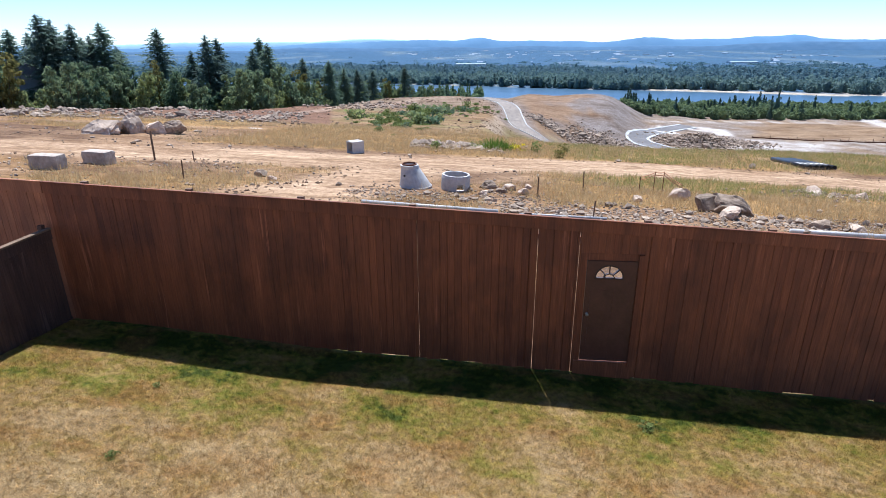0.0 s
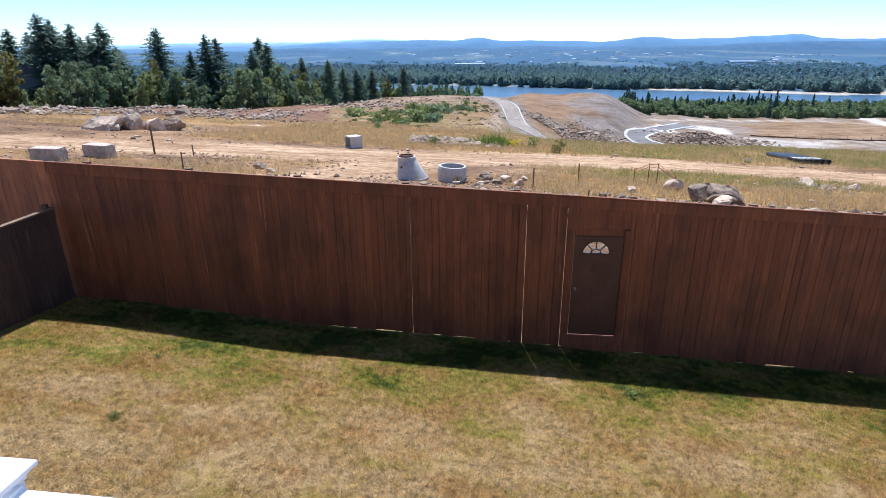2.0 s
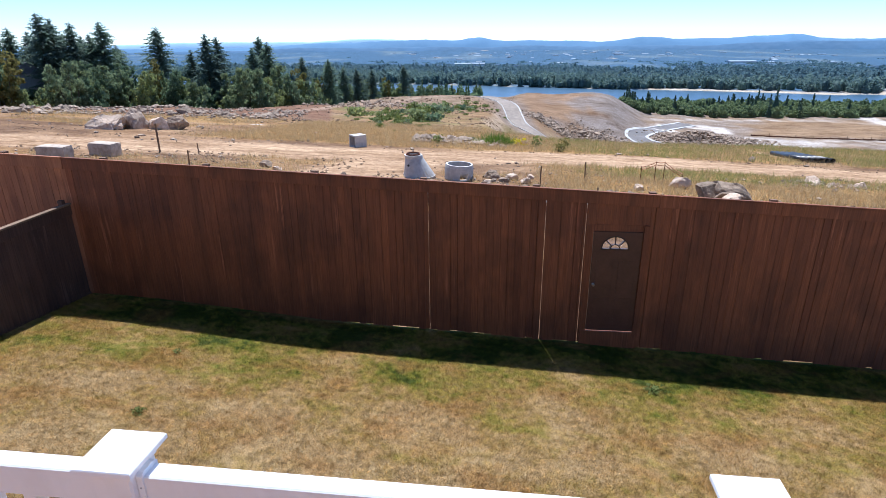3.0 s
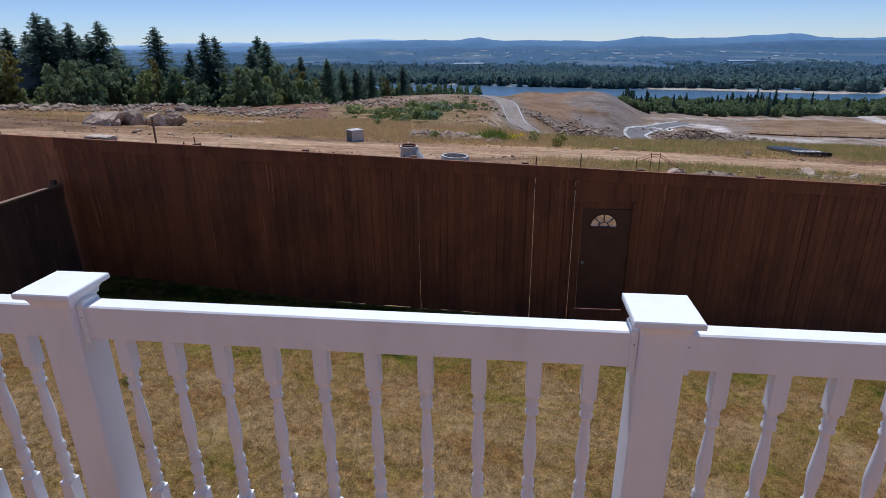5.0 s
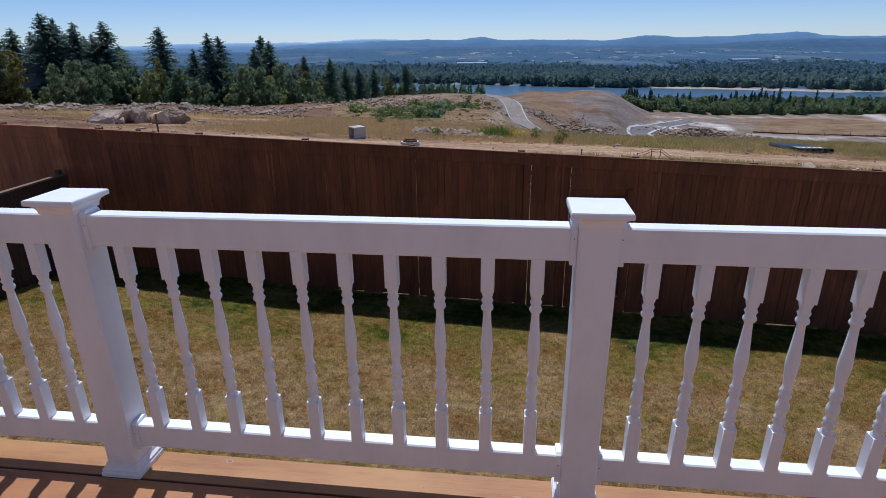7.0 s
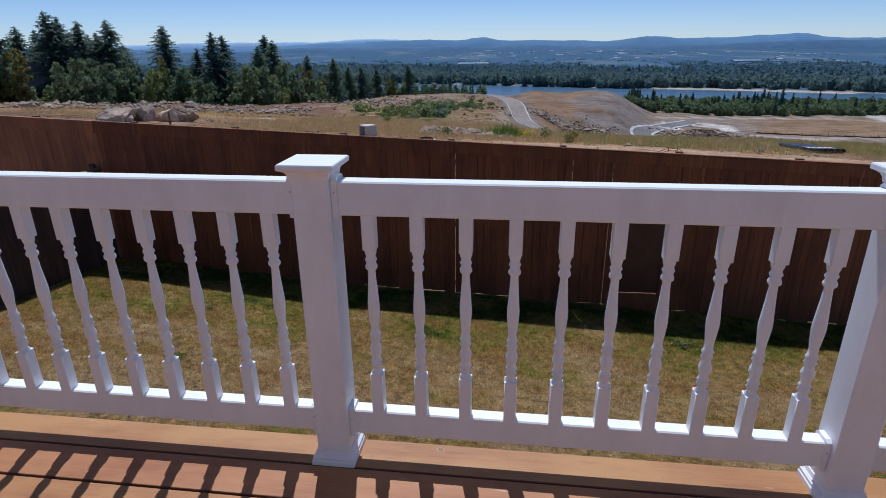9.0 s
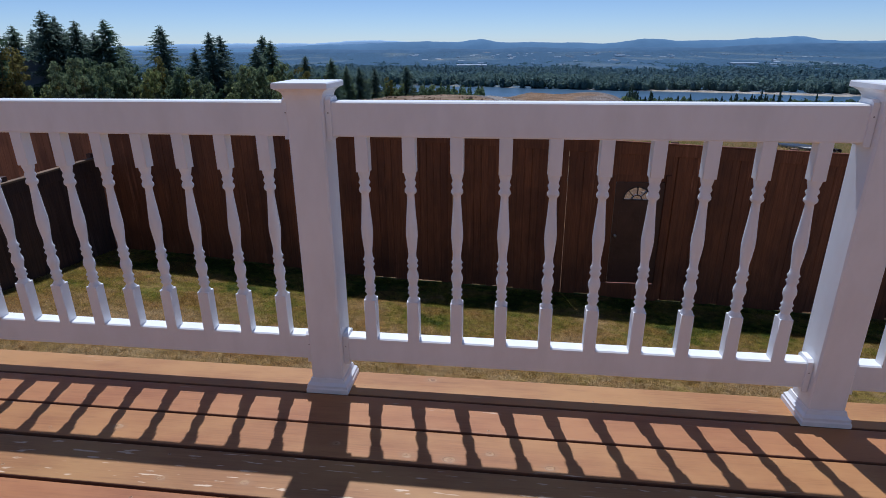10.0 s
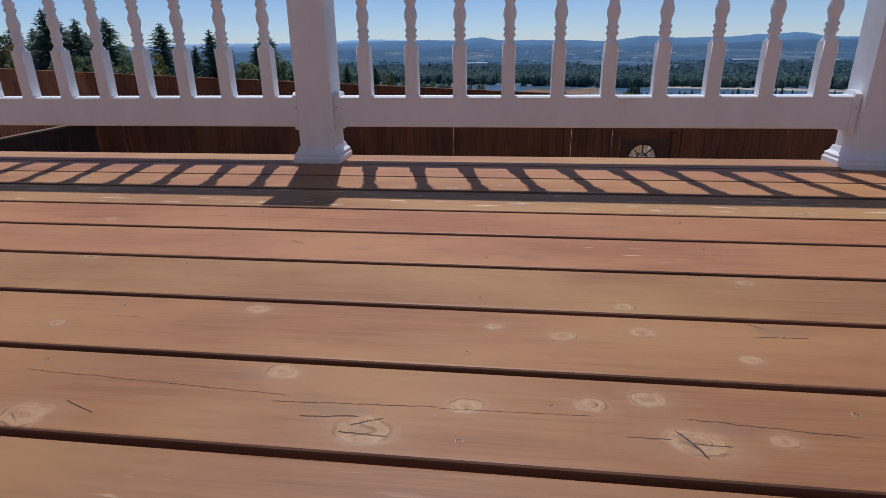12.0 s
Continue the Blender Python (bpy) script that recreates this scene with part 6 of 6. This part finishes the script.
BROAD = [make_tree("broadleaf_tree", broadleaf_parts(13, 4.2, 70 + n), (LEAVES, LEAVES, LEAVES_DRY)[n], ("leafy green maple among the firs", "bushy green alder among the firs", "yellow-green tree turning in the drought")[n], "broadleaf trees") for n in range(3)]
used = set()
rng = np.random.default_rng(8)
bearing = -45.5
while bearing < -4.5:
    # the belt runs along the brow, then away downhill to the river
    far = float(np.interp(bearing, (-46, -24, -19, -14, -5), (158, 172, 205, 275, 430)))
    rise = float(np.interp(bearing, (-46, -42.6, -41.5, -39, -36, -34.4, -33, -30.5, -29.2, -25.2, -21.3, -18.3, -15, -10.7, -7.5, -4.4), (0.015, 0.000, -0.004, -0.012, -0.018, -0.026, -0.026, -0.037, -0.041, -0.034, -0.041, -0.054, -0.056, -0.063, -0.071, -0.079)))
    for row in range(4):
        t, d, h = radians(bearing + rng.normal(0, 0.4)), far * rng.uniform(0.95, 1.14), rng.uniform(11, 18) * (1.0 if bearing < -20 else 1.2)
        top = 2.3 + rise * d - (0.0, 1.2, 3.0, 6.0)[row] - rng.exponential(1.3)
        if abs(math.degrees(t) + 41.5) < 1.25:
            # a gap in the belt in front of the house
            top = min(top, 2.3 - 0.062 * d)
        x, y = 1.0 + d * math.sin(t), d * math.cos(t)
        which = int(rng.choice((0, 0, 0, 1, 1, 1, 1, 2)))
        m = pose(x, y, top - h, 0, 0, rng.uniform(0, 360)) @ Matrix.Diagonal((h / rng.uniform(15, 22), h / rng.uniform(15, 22), h / 13, 1))
        if which in used:
            made = copy_thing(BROAD[which], Matrix.Identity(4))
            made.matrix_basis = m
        else:
            BROAD[which].matrix_basis = m
            used.add(which)
    bearing += 0.85


# ---------------------------------------------------------------- woods along the river and on the plain
def woods(name, places, leaf, count, size, detail=2, **tags):
    """Many trees in one mesh: a rough core for each, clothed in leaf clumps; firs taper in ragged tiers."""
    rng = np.random.default_rng(len(places))
    verts, faces = domes(rng, [(x, y, z, h * 0.84, w * 0.78, c) for x, y, z, h, w, c in places], detail)
    me = bpy.data.meshes.new(name)
    spots = []
    for x, y, z, h, w, conical in places if count else ():
        t = rng.uniform(0, 6.283, count)
        f = rng.uniform(0.08, 1.0, count)
        if conical:
            r = w * 1.25 * (1.02 - f) * (0.65 + 0.35 * np.sin(f * 26 + x)) * rng.uniform(0.6, 1.15, count)
        else:
            lump = 0.82 + 0.3 * np.sin(t * 2 + x) * np.sin(f * 7 + y)
            r = w * np.sqrt(np.clip(1 - (2 * f - 0.95) ** 2, 0, 1)) * lump * rng.uniform(0.75, 1.08, count)
        spots.append(np.stack([x + r * np.cos(t), y + r * np.sin(t), z + f * h + rng.normal(0, size * 0.4, count)], 1))
    if count:
        spots = np.concatenate(spots)
        tri = cards(rng, spots, np.full(len(spots), size))
        faces = np.concatenate([faces, np.arange(len(tri)).reshape(-1, 3) + len(verts)])
        verts = np.concatenate([verts, tri])
    me.from_pydata(verts.tolist(), [], faces.tolist())
    me.materials.append(leaf)
    return tagged(new(name, me), kind="stuff", category="woods", **tags)


rng = np.random.default_rng(31)
bushes, firs = [], []
for _ in range(900):
    a = rng.uniform(0.20, 0.80)
    y = rng.uniform(252, 296) + 14 * smooth(0.3, 0.8, a)
    x = a * y
    cluster = noise.noise(Vector((a * 16, y * 0.03, 3)))
    if rng.random() < 0.04 + 0.22 * smooth(0.1, 0.4, cluster):
        h = rng.uniform(4.5, 8.5) * (1 + 0.45 * (rng.random() < 0.12))
        firs.append((x, y, land(x, y) - 0.5, h, h * 0.24, True))
    else:
        bushes.append((x, y, land(x, y) - 0.5, rng.uniform(2.4, 5.4) * (0.6 + 0.4 * smooth(0.2, 0.26, a)), rng.uniform(1.5, 2.9), False))
woods("river_woods", bushes, STRIP, 230, 0.42, label="belt of green trees below the basin")
woods("river_firs", firs, STRIP_FIR, 230, 0.36, label="small dark firs among the river trees")

spots = []
for _ in range(1150):
    a = rng.uniform(-0.85, -0.04)
    y = rng.uniform(crest(a) + 45, 720)
    x = a * y
    tall = rng.random() < 0.25
    h = rng.uniform(16, 24) if tall else rng.uniform(10, 18)
    spots.append((x, y, land(x, y) - 0.5, h, h * 0.2 if tall else rng.uniform(4, 7), tall))
woods("slope_woods", spots, STRIP, 160, 0.9, label="wooded slope falling to the river")

spots, behind = [], []
for _ in range(4600):
    x = rng.uniform(-700, 1000)
    y = far_bank(x) + 14 + rng.exponential(190)
    a = x / y
    if y < far_bank(x) + 12 + shore(a) or y > far_bank(x) + 430:
        continue
    tall = rng.random() < 0.03
    h = rng.uniform(9, 18)
    row = spots if y < far_bank(x) + 130 + rng.normal(0, 30) else behind
    row.append((x, y, land(x, y) - 1, h, h * 0.26 if tall else rng.uniform(4, 7.5), tall))
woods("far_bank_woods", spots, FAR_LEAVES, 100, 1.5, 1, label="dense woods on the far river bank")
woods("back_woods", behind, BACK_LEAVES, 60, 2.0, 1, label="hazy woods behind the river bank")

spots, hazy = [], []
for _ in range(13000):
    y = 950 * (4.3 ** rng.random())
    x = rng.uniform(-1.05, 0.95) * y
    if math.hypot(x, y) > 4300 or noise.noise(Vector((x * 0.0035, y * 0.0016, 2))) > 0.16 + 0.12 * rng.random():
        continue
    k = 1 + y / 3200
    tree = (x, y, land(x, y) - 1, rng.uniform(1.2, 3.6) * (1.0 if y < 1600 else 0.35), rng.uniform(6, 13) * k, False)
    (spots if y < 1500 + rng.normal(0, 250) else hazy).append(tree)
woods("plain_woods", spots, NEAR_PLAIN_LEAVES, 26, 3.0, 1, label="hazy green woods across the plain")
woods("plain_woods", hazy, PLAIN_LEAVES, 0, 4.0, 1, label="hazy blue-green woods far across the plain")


def make_shed(x, y, w, d, h):
    root = empty("warehouse", pose(x, y, land(x, y) - 1, 0, 0, 0), label="long low white warehouse far off on the plain", category="warehouse", group="far warehouses")
    bm = bmesh.new()
    box(bm, -w / 2, w / 2, -d / 2, d / 2, 0, h)
    part("wall", bm, SHED, root)
    bm = bmesh.new()
    prism(bm, ((-d / 2 - 1, h), (d / 2 + 1, h), (0, h + d * 0.06)), 0, -w / 2 - 1, w / 2 + 1)
    part("roof", bm, SHED, root)


for n in range(80):
    r = random.Random(900 + n)
    near = n % 5 == 0
    y = r.uniform(1500, 2300) if near else r.gauss(2750, 330)
    x = (r.uniform(-0.2, 0.7) if near else r.choice((r.gauss(0.02, 0.07), r.gauss(0.16, 0.09), r.uniform(-0.2, 0.5)))) * y
    make_shed(x, y, r.uniform(5, 26) * (0.7 if near else 1.0), r.uniform(10, 24), r.uniform(1.0, 2.0) + y / 2400)
make_shed(640, 1690, 70, 30, 4)
make_shed(-95, 1610, 80, 30, 4)


def make_house(x, y, z, turn):
    root = empty("house", pose(x, y, z, 0, 0, turn), label="grey house half hidden among the trees", category="house")
    bm = bmesh.new()
    box(bm, -5, 5, -4, 4, 0, 5.5)
    part("wall", bm, SIDING, root)
    bm = bmesh.new()
    prism(bm, ((-4.6, 5.4), (4.6, 5.4), (0, 8.2)), 0, -5.5, 5.5)
    part("roof", bm, ROOF, root)
    for wx in (-2.5, 2.2):
        win = empty("window")
        win.parent = root
        bm = bmesh.new()
        box(bm, wx - 0.7, wx + 0.7, -4.06, -3.99, 2.6, 4.0)
        part("window_frame", bm, VINYL, win)
        bm = bmesh.new()
        box(bm, wx - 0.6, wx + 0.6, -4.08, -4.05, 2.7, 3.9)
        part("pane", bm, BLACK_PIPE, win)


make_house(-125.5, 141.0, -10.6, -30)


# ---------------------------------------------------------------- hills on the horizon
def ridge(name, far, depth, heights, seed, material, label):
    """A range of hills with real depth, bent round the view."""
    bm = bmesh.new()
    rows = []
    n = 620
    for j in range(5):
        v = j / 4
        row = []
        for i in range(n + 1):
            b = -62 + 124 * i / n
            t = radians(b)
            e = 0.5 * noise.noise(Vector((b * 0.16, seed, 0))) + 0.3 * noise.noise(Vector((b * 0.42, seed, 3))) + 0.26 * noise.noise(Vector((b * 1.1, seed, 6))) + 0.16 * noise.noise(Vector((b * 3.5, seed + j * 0.3, 9))) + 0.10 * noise.noise(Vector((b * 11, seed + j * 0.7, 9)))
            top = heights(b) + 13 * e
            z = -75 + (top + 75) * (math.sin(math.pi * 0.5 * min(1, v * 1.35)) if v < 0.8 else 0.9)
            r = far + depth * v
            row.append(bm.verts.new((r * math.sin(t), r * math.cos(t), z)))
        rows.append(row)
    for a, b in zip(rows, rows[1:]):
        for i in range(n):
            bm.faces.new((a[i], a[i + 1], b[i + 1], b[i]))
    thing(name, bm, material, None, True, label=label, category="hills", kind="structure")


def peak(b, at, wide, high):
    return high * math.exp(-((b - at) / wide) ** 2)


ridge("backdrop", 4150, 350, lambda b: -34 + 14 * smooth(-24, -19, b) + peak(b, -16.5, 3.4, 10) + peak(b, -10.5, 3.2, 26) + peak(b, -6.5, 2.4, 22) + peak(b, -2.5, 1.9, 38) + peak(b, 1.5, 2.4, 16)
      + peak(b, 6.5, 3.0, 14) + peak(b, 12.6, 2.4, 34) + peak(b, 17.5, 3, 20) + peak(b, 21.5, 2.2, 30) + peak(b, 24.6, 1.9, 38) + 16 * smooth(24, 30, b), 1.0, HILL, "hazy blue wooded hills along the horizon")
ridge("backdrop", 3850, 200, lambda b: -38 + 4 * math.sin(b * 0.6) + 22 * smooth(14, 27, b) - 10 * smooth(-18, -26, b), 7.0, HILL_NEAR, "wooded foothills below the hills, tinted darker blue for haze")
ridge("backdrop", 4620, 120, lambda b: -14 + peak(b, -13, 5, 34) + peak(b, -24, 5, 16) + peak(b, -31, 4, 10), 4.0, HILL_FAR, "faint ranges far off, tinted pale blue for haze")

# ---------------------------------------------------------------- deck boards last
make_deck()
